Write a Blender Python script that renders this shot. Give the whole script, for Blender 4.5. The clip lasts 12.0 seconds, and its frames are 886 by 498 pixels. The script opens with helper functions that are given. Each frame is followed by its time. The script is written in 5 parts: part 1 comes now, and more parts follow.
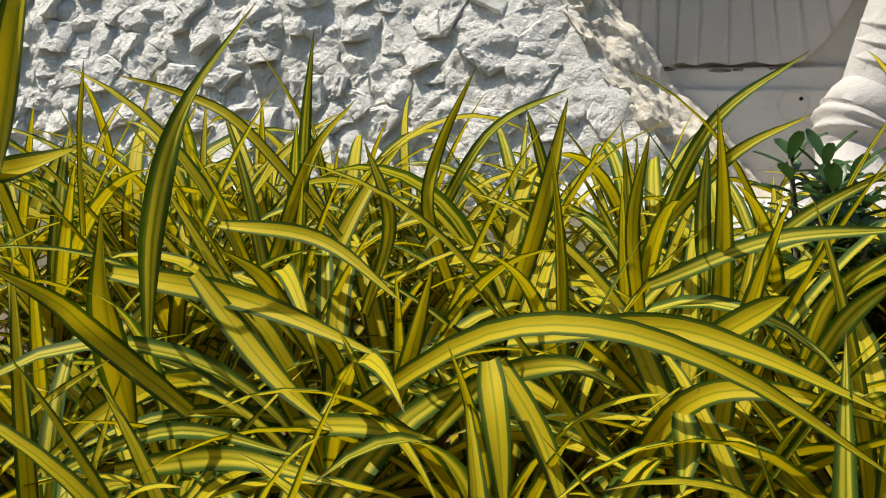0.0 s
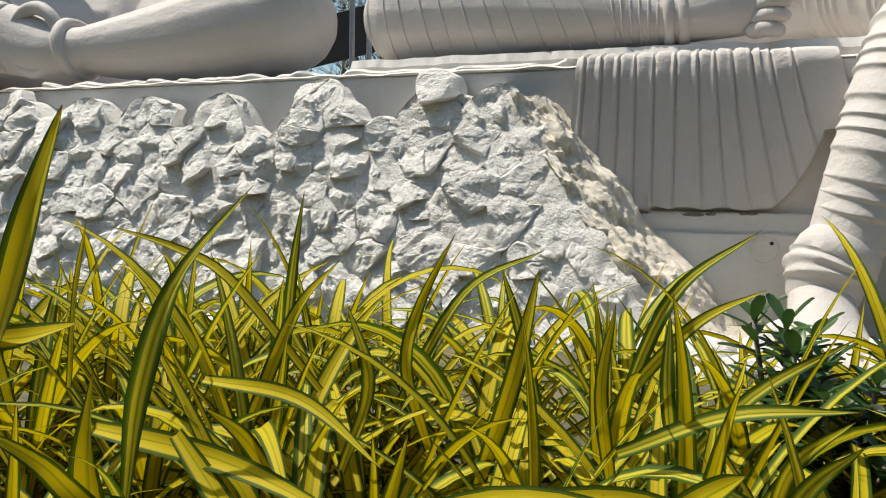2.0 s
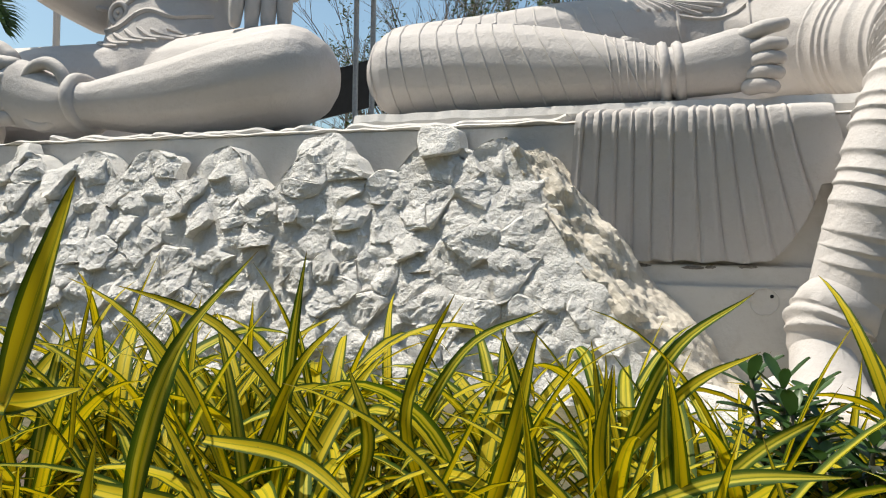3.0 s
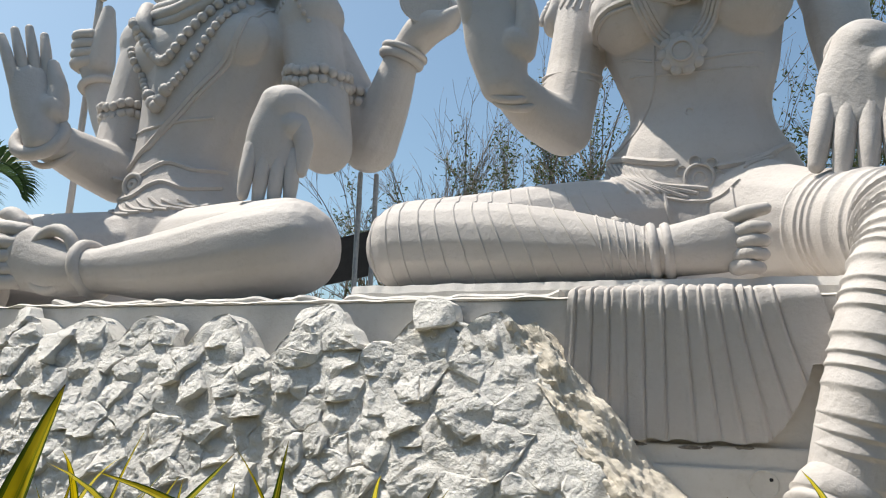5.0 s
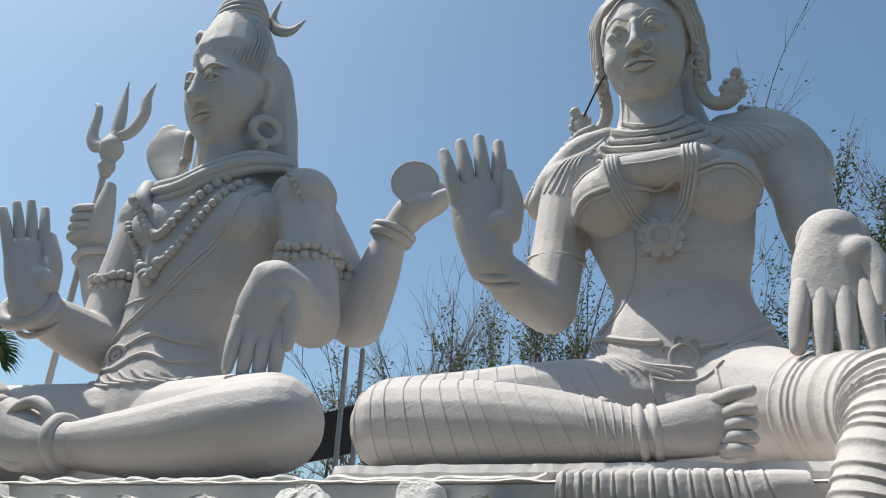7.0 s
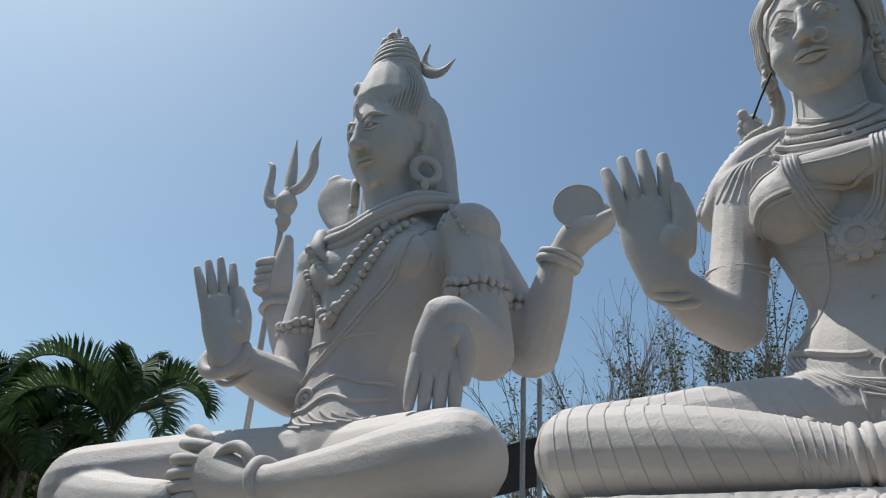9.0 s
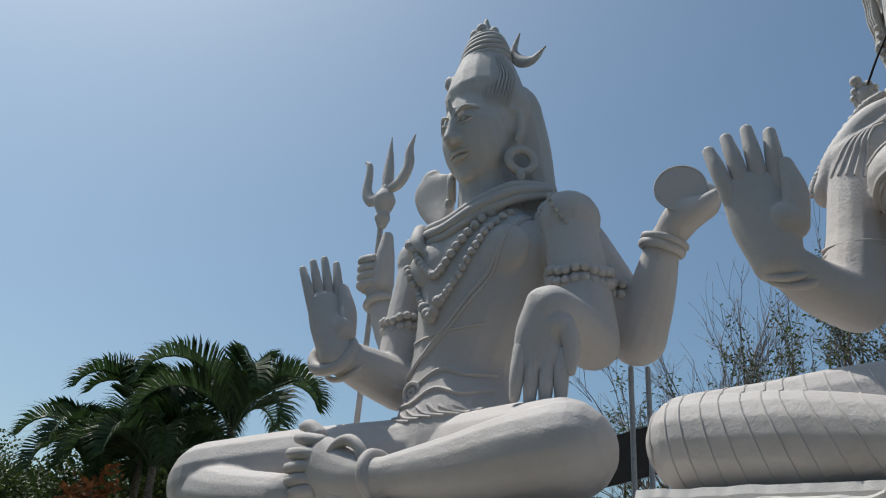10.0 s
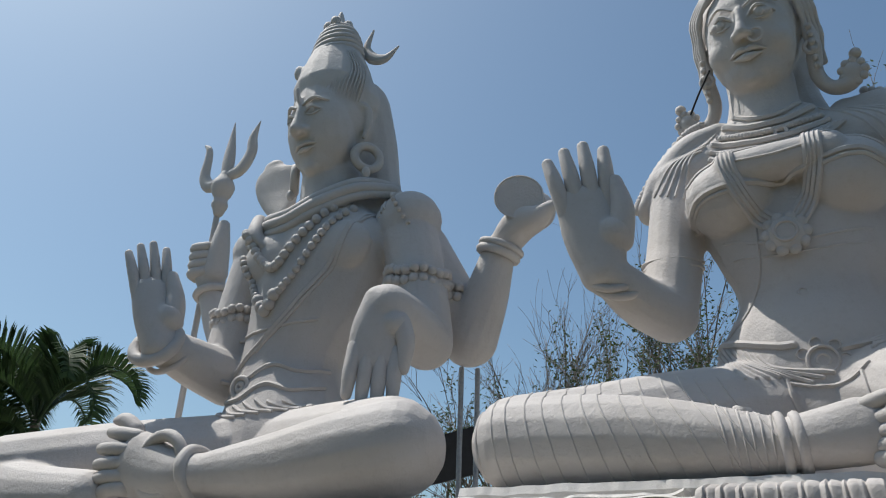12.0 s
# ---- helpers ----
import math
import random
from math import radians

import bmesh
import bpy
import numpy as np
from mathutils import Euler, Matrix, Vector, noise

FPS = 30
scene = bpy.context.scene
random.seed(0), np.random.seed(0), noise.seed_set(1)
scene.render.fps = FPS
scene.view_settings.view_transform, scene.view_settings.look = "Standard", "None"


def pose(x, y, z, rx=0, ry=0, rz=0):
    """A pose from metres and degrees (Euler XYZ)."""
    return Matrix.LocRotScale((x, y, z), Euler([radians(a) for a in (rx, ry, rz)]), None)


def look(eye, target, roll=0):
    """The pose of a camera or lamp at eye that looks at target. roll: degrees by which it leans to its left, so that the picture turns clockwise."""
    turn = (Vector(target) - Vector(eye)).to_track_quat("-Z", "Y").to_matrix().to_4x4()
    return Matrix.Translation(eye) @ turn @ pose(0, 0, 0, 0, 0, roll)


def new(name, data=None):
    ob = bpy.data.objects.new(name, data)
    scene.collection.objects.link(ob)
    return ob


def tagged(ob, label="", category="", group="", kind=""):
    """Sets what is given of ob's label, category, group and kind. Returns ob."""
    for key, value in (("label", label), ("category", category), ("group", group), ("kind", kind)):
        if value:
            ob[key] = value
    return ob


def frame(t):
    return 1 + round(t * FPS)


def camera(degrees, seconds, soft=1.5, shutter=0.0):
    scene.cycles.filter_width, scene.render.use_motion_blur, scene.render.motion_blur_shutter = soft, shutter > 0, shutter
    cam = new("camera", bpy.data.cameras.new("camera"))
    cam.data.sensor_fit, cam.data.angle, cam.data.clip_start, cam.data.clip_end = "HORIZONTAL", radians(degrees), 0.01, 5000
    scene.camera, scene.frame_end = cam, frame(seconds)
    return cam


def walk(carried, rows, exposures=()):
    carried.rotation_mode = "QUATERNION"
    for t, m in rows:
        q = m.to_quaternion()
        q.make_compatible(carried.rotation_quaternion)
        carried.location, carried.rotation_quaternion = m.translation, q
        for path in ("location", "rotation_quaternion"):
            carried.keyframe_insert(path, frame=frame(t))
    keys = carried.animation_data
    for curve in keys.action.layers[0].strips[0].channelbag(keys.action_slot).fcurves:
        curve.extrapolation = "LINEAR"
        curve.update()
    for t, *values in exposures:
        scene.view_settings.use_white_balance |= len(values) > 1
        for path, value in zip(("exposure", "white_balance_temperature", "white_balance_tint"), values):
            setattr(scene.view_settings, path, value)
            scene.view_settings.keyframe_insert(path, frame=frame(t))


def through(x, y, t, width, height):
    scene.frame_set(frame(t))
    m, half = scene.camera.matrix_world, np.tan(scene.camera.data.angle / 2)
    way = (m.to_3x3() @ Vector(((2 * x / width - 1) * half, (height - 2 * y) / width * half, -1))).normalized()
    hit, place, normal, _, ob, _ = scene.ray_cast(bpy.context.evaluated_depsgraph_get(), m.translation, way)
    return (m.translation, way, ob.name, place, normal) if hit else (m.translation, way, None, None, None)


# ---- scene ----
cam = camera(58.7, 12.0, soft=1.1)
PATH = [
    (0, (0.221, 0.388, 1.480), (-0.477, 2.210, 1.039), -0.5),
    (0.5, (0.226, 0.369, 1.500), (-0.473, 2.208, 1.143), -0.1),
    (1, (0.232, 0.357, 1.520), (-0.453, 2.216, 1.243), 0.3),
    (1.5, (0.240, 0.348, 1.540), (-0.439, 2.218, 1.339), 0.6),
    (2, (0.252, 0.331, 1.563), (-0.422, 2.210, 1.437), 0.9),
    (2.5, (0.256, 0.317, 1.573), (-0.422, 2.198, 1.515), 1.0),
    (4.3, (0.315, 0.260, 1.640), (-0.362, 2.128, 1.869), 1.4),
    (4.5, (0.321, 0.254, 1.643), (-0.355, 2.114, 1.931), 1.6),
    (5, (0.335, 0.238, 1.655), (-0.340, 2.075, 2.069), 2.1),
    (5.5, (0.346, 0.219, 1.664), (-0.325, 2.029, 2.187), 2.1),
    (6, (0.360, 0.190, 1.668), (-0.278, 1.967, 2.327), 2.5),
    (6.5, (0.371, 0.166, 1.672), (-0.245, 1.899, 2.458), 2.7),
    (6.7, (0.368, 0.165, 1.672), (-0.245, 1.889, 2.480), 2.7),
    (8.3, (0.292, 0.216, 1.689), (-0.414, 1.858, 2.587), 2.6),
    (8.5, (0.284, 0.222, 1.689), (-0.507, 1.826, 2.584), 3.2),
    (9, (0.267, 0.232, 1.688), (-0.709, 1.740, 2.568), 3.5),
    (9.5, (0.258, 0.237, 1.687), (-0.829, 1.674, 2.555), 3.9),
    (10, (0.257, 0.240, 1.687), (-0.927, 1.612, 2.534), 4.3),
    (10.5, (0.261, 0.244, 1.689), (-0.983, 1.570, 2.522), 4.2),
    (11, (0.258, 0.253, 1.692), (-0.917, 1.638, 2.529), 3.7),
    (11.5, (0.239, 0.265, 1.695), (-0.755, 1.777, 2.548), 2.8),
    (12, (0.217, 0.277, 1.695), (-0.629, 1.870, 2.559), 2.4),
]
EXPOSURES = [(0, 0.44, 6850, 9), (2.5, 0.44, 6800, 9), (4.5, 0.5, 6750, 10), (5.5, 0.5, 6650, 10), (6.5, 0.44, 6450, 10), (8.5, 0.07, 6350, 10), (9, 0.1, 6350, 10),
             (9.5, 0.08, 6300, 10), (10, -0.14, 6300, 10), (10.5, -0.28, 6300, 10), (11, -0.25, 6300, 10), (11.5, -0.14, 6300, 10), (12, 0.04, 6300, 10)]
walk(cam, [(t, look(eye, target, roll)) for t, eye, target, roll in PATH], EXPOSURES)

# ---- light ----
SUN = Vector((-0.45, 0.0, 0.88)).normalized()
world = bpy.data.worlds.new("world")
scene.world = world
world.use_nodes = True
wn = world.node_tree
sky = wn.nodes.new("ShaderNodeTexSky")
sky.sky_type, sky.sun_disc = "NISHITA", False
sky.sun_elevation = math.asin(SUN.z)
sky.sun_rotation = math.atan2(SUN.x, SUN.y)
sky.air_density, sky.dust_density, sky.ozone_density = 1.0, 2.2, 1.7
haze = wn.nodes.new("ShaderNodeMix")
haze.data_type, haze.blend_type = "RGBA", "MULTIPLY"
haze.inputs[0].default_value, haze.inputs[7].default_value = 1.0, (0.87, 1.0, 0.97, 1)
wn.links.new(sky.outputs[0], haze.inputs[6])
wn.links.new(haze.outputs[2], wn.nodes["Background"].inputs[0])
wn.nodes["Background"].inputs[1].default_value = 0.114
sun = new("sun", bpy.data.lights.new("sun", "SUN"))
sun.data.energy, sun.data.angle, sun.data.color = 4.1, radians(0.55), (1.0, 0.95, 0.87)
sun.rotation_euler = SUN.to_track_quat("Z", "Y").to_euler()


# ---- materials ----
def material(name, rough=0.7, metal=0.0):
    m = bpy.data.materials.new(name)
    m.use_nodes = True
    b = m.node_tree.nodes["Principled BSDF"]
    b.inputs["Roughness"].default_value, b.inputs["Metallic"].default_value = rough, metal
    return m, m.node_tree, b


def node(t, kind, **values):
    n = t.nodes.new("ShaderNode" + kind)
    for k, v in values.items():
        n.inputs[k.replace("_", " ")].default_value = v
    return n


def noise_at(t, scale, detail=5.0, rough=0.6, where="Object"):
    c = t.nodes.new("ShaderNodeTexCoord")
    n = node(t, "TexNoise", Scale=scale, Detail=detail, Roughness=rough)
    t.links.new(c.outputs[where], n.inputs["Vector"])
    return n.outputs["Fac"]


def ramp(t, fac, *stops):
    r = t.nodes.new("ShaderNodeValToRGB")
    while len(r.color_ramp.elements) < len(stops):
        r.color_ramp.elements.new(0.5)
    for e, (p, c) in zip(r.color_ramp.elements, stops):
        e.position, e.color = p, (*c, 1)
    t.links.new(fac, r.inputs["Fac"])
    return r.outputs["Color"]


def mixed(t, fac, a, b, how="MIX"):
    m = t.nodes.new("ShaderNodeMix")
    m.data_type, m.blend_type = "RGBA", how
    for s, v in ((m.inputs[0], fac), (m.inputs[6], a), (m.inputs[7], b)):
        if isinstance(v, (int, float)):
            s.default_value = v
        elif isinstance(v, tuple):
            s.default_value = (*v, 1)
        else:
            t.links.new(v, s)
    return m.outputs[2]


def bump(t, b, height, strength, distance=0.02, then=None):
    n = node(t, "Bump", Strength=strength, Distance=distance)
    t.links.new(height, n.inputs["Height"])
    if then:
        t.links.new(then, n.inputs["Normal"])
    t.links.new(n.outputs[0], b.inputs["Normal"])
    return n.outputs[0]


def painted(name, base, dirt, amount=0.5, rough=0.75, relief=0.25, fine=22.0, where="Object", deep=0.012):
    """White masonry paint over plaster: faint patches, grime in streaks, trowel relief."""
    m, t, b = material(name, rough)
    big = ramp(t, noise_at(t, 0.7, 6, 0.65, where), (0.40, (0, 0, 0)), (0.75, (1, 1, 1)))
    small = ramp(t, noise_at(t, 9.0, 6, 0.7, where), (0.52, (0, 0, 0)), (0.78, (1, 1, 1)))
    both = mixed(t, 0.45, big, small)
    f = t.nodes.new("ShaderNodeMath")
    f.operation = "MULTIPLY"
    t.links.new(both, f.inputs[0])
    f.inputs[1].default_value = amount
    t.links.new(mixed(t, f.outputs[0], base, dirt), b.inputs["Base Color"])
    n = bump(t, b, noise_at(t, 3.0, 4, 0.5, where), relief * 0.5, 0.05)
    bump(t, b, noise_at(t, fine, 6, 0.65, where), relief, deep, n)
    return m


STATUE = painted("statue_paint", (0.54, 0.503, 0.48), (0.39, 0.345, 0.30), 0.65, 0.7, 0.85)
PLASTER = painted("plaster", (0.62, 0.60, 0.575), (0.42, 0.38, 0.32), 0.7, 0.8, 0.6)
ROCK = painted("painted_stone", (0.80, 0.775, 0.735), (0.50, 0.45, 0.38), 0.6, 0.85, 1.0, 18.0, deep=0.05)
CREAM = painted("bare_stone", (0.70, 0.64, 0.55), (0.47, 0.40, 0.31), 0.8, 0.9, 1.0, 14.0, deep=0.03)


def strap_leaf():
    """Yellow blade with green margins: bands run along the leaf, by its UV across."""
    m, t, b = material("striped_leaf", 0.58)
    b.inputs["Specular IOR Level"].default_value = 0.16
    uv = t.nodes.new("ShaderNodeTexCoord")
    sep = t.nodes.new("ShaderNodeSeparateXYZ")
    t.links.new(uv.outputs["UV"], sep.inputs[0])
    info = t.nodes.new("ShaderNodeObjectInfo")
    stretch = t.nodes.new("ShaderNodeMapping")
    stretch.inputs["Scale"].default_value = (34, 1.2, 1)
    t.links.new(uv.outputs["UV"], stretch.inputs[0])
    streak = node(t, "TexNoise", Scale=1.0, Detail=4.0, Roughness=0.6)
    streak.noise_dimensions = "4D"
    t.links.new(stretch.outputs[0], streak.inputs["Vector"])
    t.links.new(info.outputs["Random"], streak.inputs["W"])
    # distance from the midrib, 0 to 1, shaken by the streaks
    off = t.nodes.new("ShaderNodeMath")
    off.operation = "SUBTRACT"
    t.links.new(sep.outputs[0], off.inputs[0])
    off.inputs[1].default_value = 0.5
    absolute = t.nodes.new("ShaderNodeMath")
    absolute.operation = "ABSOLUTE"
    t.links.new(off.outputs[0], absolute.inputs[0])
    twice = t.nodes.new("ShaderNodeMath")
    twice.operation = "MULTIPLY_ADD"
    t.links.new(absolute.outputs[0], twice.inputs[0])
    twice.inputs[1].default_value = 2.0
    shake = t.nodes.new("ShaderNodeMath")
    shake.operation = "MULTIPLY_ADD"
    t.links.new(streak.outputs[0], shake.inputs[0])
    shake.inputs[1].default_value, shake.inputs[2].default_value = 0.44, -0.22
    t.links.new(shake.outputs[0], twice.inputs[2])
    wide = ramp(t, twice.outputs[0], (0.05, (0.34, 0.34, 0.012)), (0.12, (0.62, 0.48, 0.014)), (0.62, (0.56, 0.45, 0.016)),
                (0.70, (0.10, 0.14, 0.008)), (0.95, (0.035, 0.07, 0.006)))
    pale = ramp(t, twice.outputs[0], (0.04, (0.16, 0.22, 0.02)), (0.14, (0.56, 0.48, 0.03)), (0.40, (0.62, 0.55, 0.08)),
                (0.52, (0.10, 0.16, 0.02)), (0.95, (0.035, 0.08, 0.01)))
    pick = ramp(t, info.outputs["Random"], (0.62, (0, 0, 0)), (0.9, (1, 1, 1)))
    colour = mixed(t, pick, wide, pale)
    spots = ramp(t, noise_at(t, 60.0, 3, 0.6), (0.68, (0, 0, 0)), (0.76, (1, 1, 1)))
    colour = mixed(t, mixed(t, 0.6, (0, 0, 0), spots), colour, (0.20, 0.12, 0.03))
    tips = ramp(t, sep.outputs[1], (0.95, (0, 0, 0)), (0.995, (1, 1, 1)))
    colour = mixed(t, tips, colour, (0.16, 0.10, 0.04))
    t.links.new(colour, b.inputs["Base Color"])
    bump(t, b, streak.outputs[0], 0.25, 0.002)
    thin = t.nodes.new("ShaderNodeBsdfTranslucent")
    t.links.new(mixed(t, 0.5, colour, (0.9, 0.8, 0.02), "MULTIPLY"), thin.inputs[0])
    mix = t.nodes.new("ShaderNodeMixShader")
    mix.inputs[0].default_value = 0.4
    t.links.new(b.outputs[0], mix.inputs[1])
    t.links.new(thin.outputs[0], mix.inputs[2])
    t.links.new(mix.outputs[0], t.nodes["Material Output"].inputs[0])
    return m


def plain_leaf(name, dark, light, rough=0.4, through=0.3):
    m, t, b = material(name, rough)
    geo = t.nodes.new("ShaderNodeNewGeometry")
    colour = mixed(t, geo.outputs["Random Per Island"], dark, light)
    t.links.new(colour, b.inputs["Base Color"])
    thin = t.nodes.new("ShaderNodeBsdfTranslucent")
    t.links.new(colour, thin.inputs[0])
    mix = t.nodes.new("ShaderNodeMixShader")
    mix.inputs[0].default_value = through
    t.links.new(b.outputs[0], mix.inputs[1])
    t.links.new(thin.outputs[0], mix.inputs[2])
    t.links.new(mix.outputs[0], t.nodes["Material Output"].inputs[0])
    return m


def grained(name, a, c, scale, rough=0.9, relief=0.5, distance=0.02, metal=0.0):
    m, t, b = material(name, rough, metal)
    n = noise_at(t, scale, 8, 0.65)
    t.links.new(ramp(t, n, (0.35, a), (0.68, c)), b.inputs["Base Color"])
    bump(t, b, noise_at(t, scale * 3, 6, 0.7), relief, distance)
    return m


STRAP = strap_leaf()
DRY = grained("dry_leaf", (0.13, 0.07, 0.03), (0.32, 0.20, 0.09), 18, 0.8)
BUSH = plain_leaf("bush_leaf", (0.022, 0.06, 0.014), (0.06, 0.125, 0.03))
FOREST = plain_leaf("tree_leaf", (0.03, 0.055, 0.012), (0.09, 0.12, 0.03), 0.55)
FROND = plain_leaf("palm_leaf", (0.02, 0.045, 0.015), (0.055, 0.10, 0.03), 0.55)
RUST = plain_leaf("orange_leaf", (0.28, 0.09, 0.03), (0.45, 0.17, 0.05), 0.6)
BARK = grained("bark", (0.10, 0.085, 0.07), (0.26, 0.23, 0.19), 14)
SOIL = grained("soil", (0.07, 0.05, 0.035), (0.20, 0.15, 0.10), 6, 0.95, 0.8, 0.03)
GROUND = grained("dry_ground", (0.05, 0.055, 0.025), (0.16, 0.13, 0.07), 2.5, 0.95, 0.7, 0.04)
# only for the added, unseen screen that blocks sky light behind the camera
SCREEN_GREEN = grained("screen_green", (0.02, 0.035, 0.01), (0.07, 0.10, 0.03), 1.6, 0.9, 1.0, 0.3)
PIPE = grained("galvanised_pipe", (0.30, 0.30, 0.30), (0.42, 0.42, 0.41), 20, 0.5, 0.1, 0.005, 0.3)
BLACK = grained("black_panel", (0.005, 0.005, 0.006), (0.011, 0.012, 0.014), 5, 0.8, 0.1)
CHIP = grained("chipped_plaster", (0.10, 0.09, 0.08), (0.30, 0.27, 0.24), 30, 0.95)
PETAL = plain_leaf("petal", (0.75, 0.74, 0.72), (0.82, 0.81, 0.8), 0.6, 0.3)


# ---- mesh helpers ----
from mathutils.bvhtree import BVHTree


def spline(pts, n):
    """n + 1 points along a smooth curve through pts (tuples of any length)."""
    p = [np.array(q, float) for q in pts]
    p = [2 * p[0] - p[1]] + p + [2 * p[-1] - p[-2]]
    out = []
    k = len(p) - 3
    for i in range(n + 1):
        s = min(i / n * k, k - 1e-6)
        a, u = int(s), s - int(s)
        p0, p1, p2, p3 = p[a:a + 4]
        out.append(0.5 * (2 * p1 + (p2 - p0) * u + (2 * p0 - 5 * p1 + 4 * p2 - p3) * u * u + (3 * p1 - p0 - 3 * p2 + p3) * u ** 3))
    return out


def tube(bm, pts, radii, n=None, seg=16, side=(1, 0, 0), caps=True, wave=None, slant=0.0):
    """A limb along a smooth curve: radii one number or (across, deep) a point, rounded ends."""
    rr = [(r, r) if isinstance(r, (int, float)) else r for r in radii]
    n = n or 6 * (len(pts) - 1)
    s = spline([(*p, *r) for p, r in zip(pts, rr)], n)
    c, r = [Vector(q[:3]) for q in s], [(max(q[3], 0.004), max(q[4], 0.004)) for q in s]
    rings, w = [], Vector(side)
    stations = []
    for i in range(n + 1):
        d = (c[min(i + 1, n)] - c[max(i - 1, 0)]).normalized()
        w = (w - d * w.dot(d))
        w = w.normalized() if w.length > 1e-4 else d.orthogonal().normalized()
        stations.append((c[i], d, w.copy(), r[i][0], r[i][1]))
    on = [i / n for i in range(n + 1)]
    if caps:
        on = [0.0] * 4 + on + [1.0] * 4
        head, tail = stations[0], stations[-1]
        front = [(head[0] - head[1] * math.sin(a) * (head[3] + head[4]) / 2, head[1], head[2], head[3] * math.cos(a), head[4] * math.cos(a)) for a in (1.35, 1.0, 0.6, 0.3)]
        back = [(tail[0] + tail[1] * math.sin(a) * (tail[3] + tail[4]) / 2, tail[1], tail[2], tail[3] * math.cos(a), tail[4] * math.cos(a)) for a in (0.3, 0.6, 1.0, 1.35)]
        stations = front + stations + back
    for u, (p, d, w, ra, rb) in zip(on, stations):
        v = d.cross(w)
        k = lambda a: wave(min(max(u + slant * math.sin(a), 0), 1)) if wave else 1.0
        rings.append([bm.verts.new(p + (w * (ra * math.cos(a)) + v * (rb * math.sin(a))) * k(a)) for a in (2 * math.pi * j / seg for j in range(seg))])
    for a, b in zip(rings, rings[1:]):
        for j in range(seg):
            bm.faces.new((a[j], a[(j + 1) % seg], b[(j + 1) % seg], b[j]))
    bm.faces.new(rings[0][::-1])
    bm.faces.new(rings[-1])


def saw(x, fall=0.22):
    """A ridge that climbs slowly and drops over the last part of each step."""
    f = x % 1
    return f / (1 - fall) if f < 1 - fall else (1 - f) / fall


def ball(bm, c, r, turn=(0, 0, 0), u=16, v=10):
    r = (r, r, r) if isinstance(r, (int, float)) else r
    m = pose(*c, *turn)
    rows = [[bm.verts.new(m @ Vector((r[0] * math.sin(b) * math.cos(a), r[1] * math.sin(b) * math.sin(a), r[2] * math.cos(b))))
             for a in (2 * math.pi * j / u for j in range(u))] for b in (math.pi * k / v for k in range(1, v))]
    top, low = bm.verts.new(m @ Vector((0, 0, r[2]))), bm.verts.new(m @ Vector((0, 0, -r[2])))
    for a, b in zip(rows, rows[1:]):
        for j in range(u):
            bm.faces.new((a[j], b[j], b[(j + 1) % u], a[(j + 1) % u]))
    for j in range(u):
        bm.faces.new((top, rows[0][j], rows[0][(j + 1) % u]))
        bm.faces.new((low, rows[-1][(j + 1) % u], rows[-1][j]))


def ring(bm, c, r, thick, turn=(0, 0, 0), n=28, seg=8, squash=1.0):
    m = pose(*c, *turn)
    loops = []
    for i in range(n):
        a = 2 * math.pi * i / n
        loops.append([bm.verts.new(m @ Vector(((r + thick * math.cos(b)) * math.cos(a), (r + thick * math.cos(b)) * math.sin(a) * squash, thick * math.sin(b))))
                      for b in (2 * math.pi * j / seg for j in range(seg))])
    for i in range(n):
        a, b = loops[i], loops[(i + 1) % n]
        for j in range(seg):
            bm.faces.new((a[j], b[j], b[(j + 1) % seg], a[(j + 1) % seg]))


def box(bm, lo, hi):
    c, s = [(a + b) / 2 for a, b in zip(lo, hi)], [b - a for a, b in zip(lo, hi)]
    return bmesh.ops.create_cube(bm, size=1, matrix=Matrix.Translation(c) @ Matrix.Diagonal((*s, 1)))["verts"]


def mesh_of(name, bm, mat, smooth=None):
    me = bpy.data.meshes.new(name)
    bm.normal_update()
    bm.to_mesh(me)
    bm.free()
    me.materials.append(mat)
    if smooth is not None:
        me.polygons.foreach_set("use_smooth", [True] * len(me.polygons))
        if smooth < 180:
            me.set_sharp_from_angle(angle=radians(smooth))
    return me


def part(name, bm, mat, parent=None, label="", smooth=None):
    ob = new(name, bm if isinstance(bm, bpy.types.Mesh) else mesh_of(name, bm, mat, smooth))
    if parent:
        ob.parent = parent
    return tagged(ob, label)


def thing(name, label, category, group="", at=(0, 0, 0), kind=""):
    ob = new(name)
    ob.location = at
    ob.empty_display_size = 0.2
    return tagged(ob, label, category, group, kind)


def remeshed(bm, voxel, smooth=3):
    """Melt the limbs into one skin."""
    me = bpy.data.meshes.new("melt")
    bmesh.ops.recalc_face_normals(bm, faces=bm.faces)
    bm.to_mesh(me)
    bm.free()
    ob = new("melt", me)
    r = ob.modifiers.new("melt", "REMESH")
    r.mode, r.voxel_size = "VOXEL", voxel
    s = ob.modifiers.new("soft", "SMOOTH")
    s.factor, s.iterations = 0.5, smooth
    got = bpy.data.meshes.new_from_object(ob.evaluated_get(bpy.context.evaluated_depsgraph_get()))
    bpy.data.objects.remove(ob)
    bpy.data.meshes.remove(me)
    out = bmesh.new()
    out.from_mesh(got)
    bpy.data.meshes.remove(got)
    return out


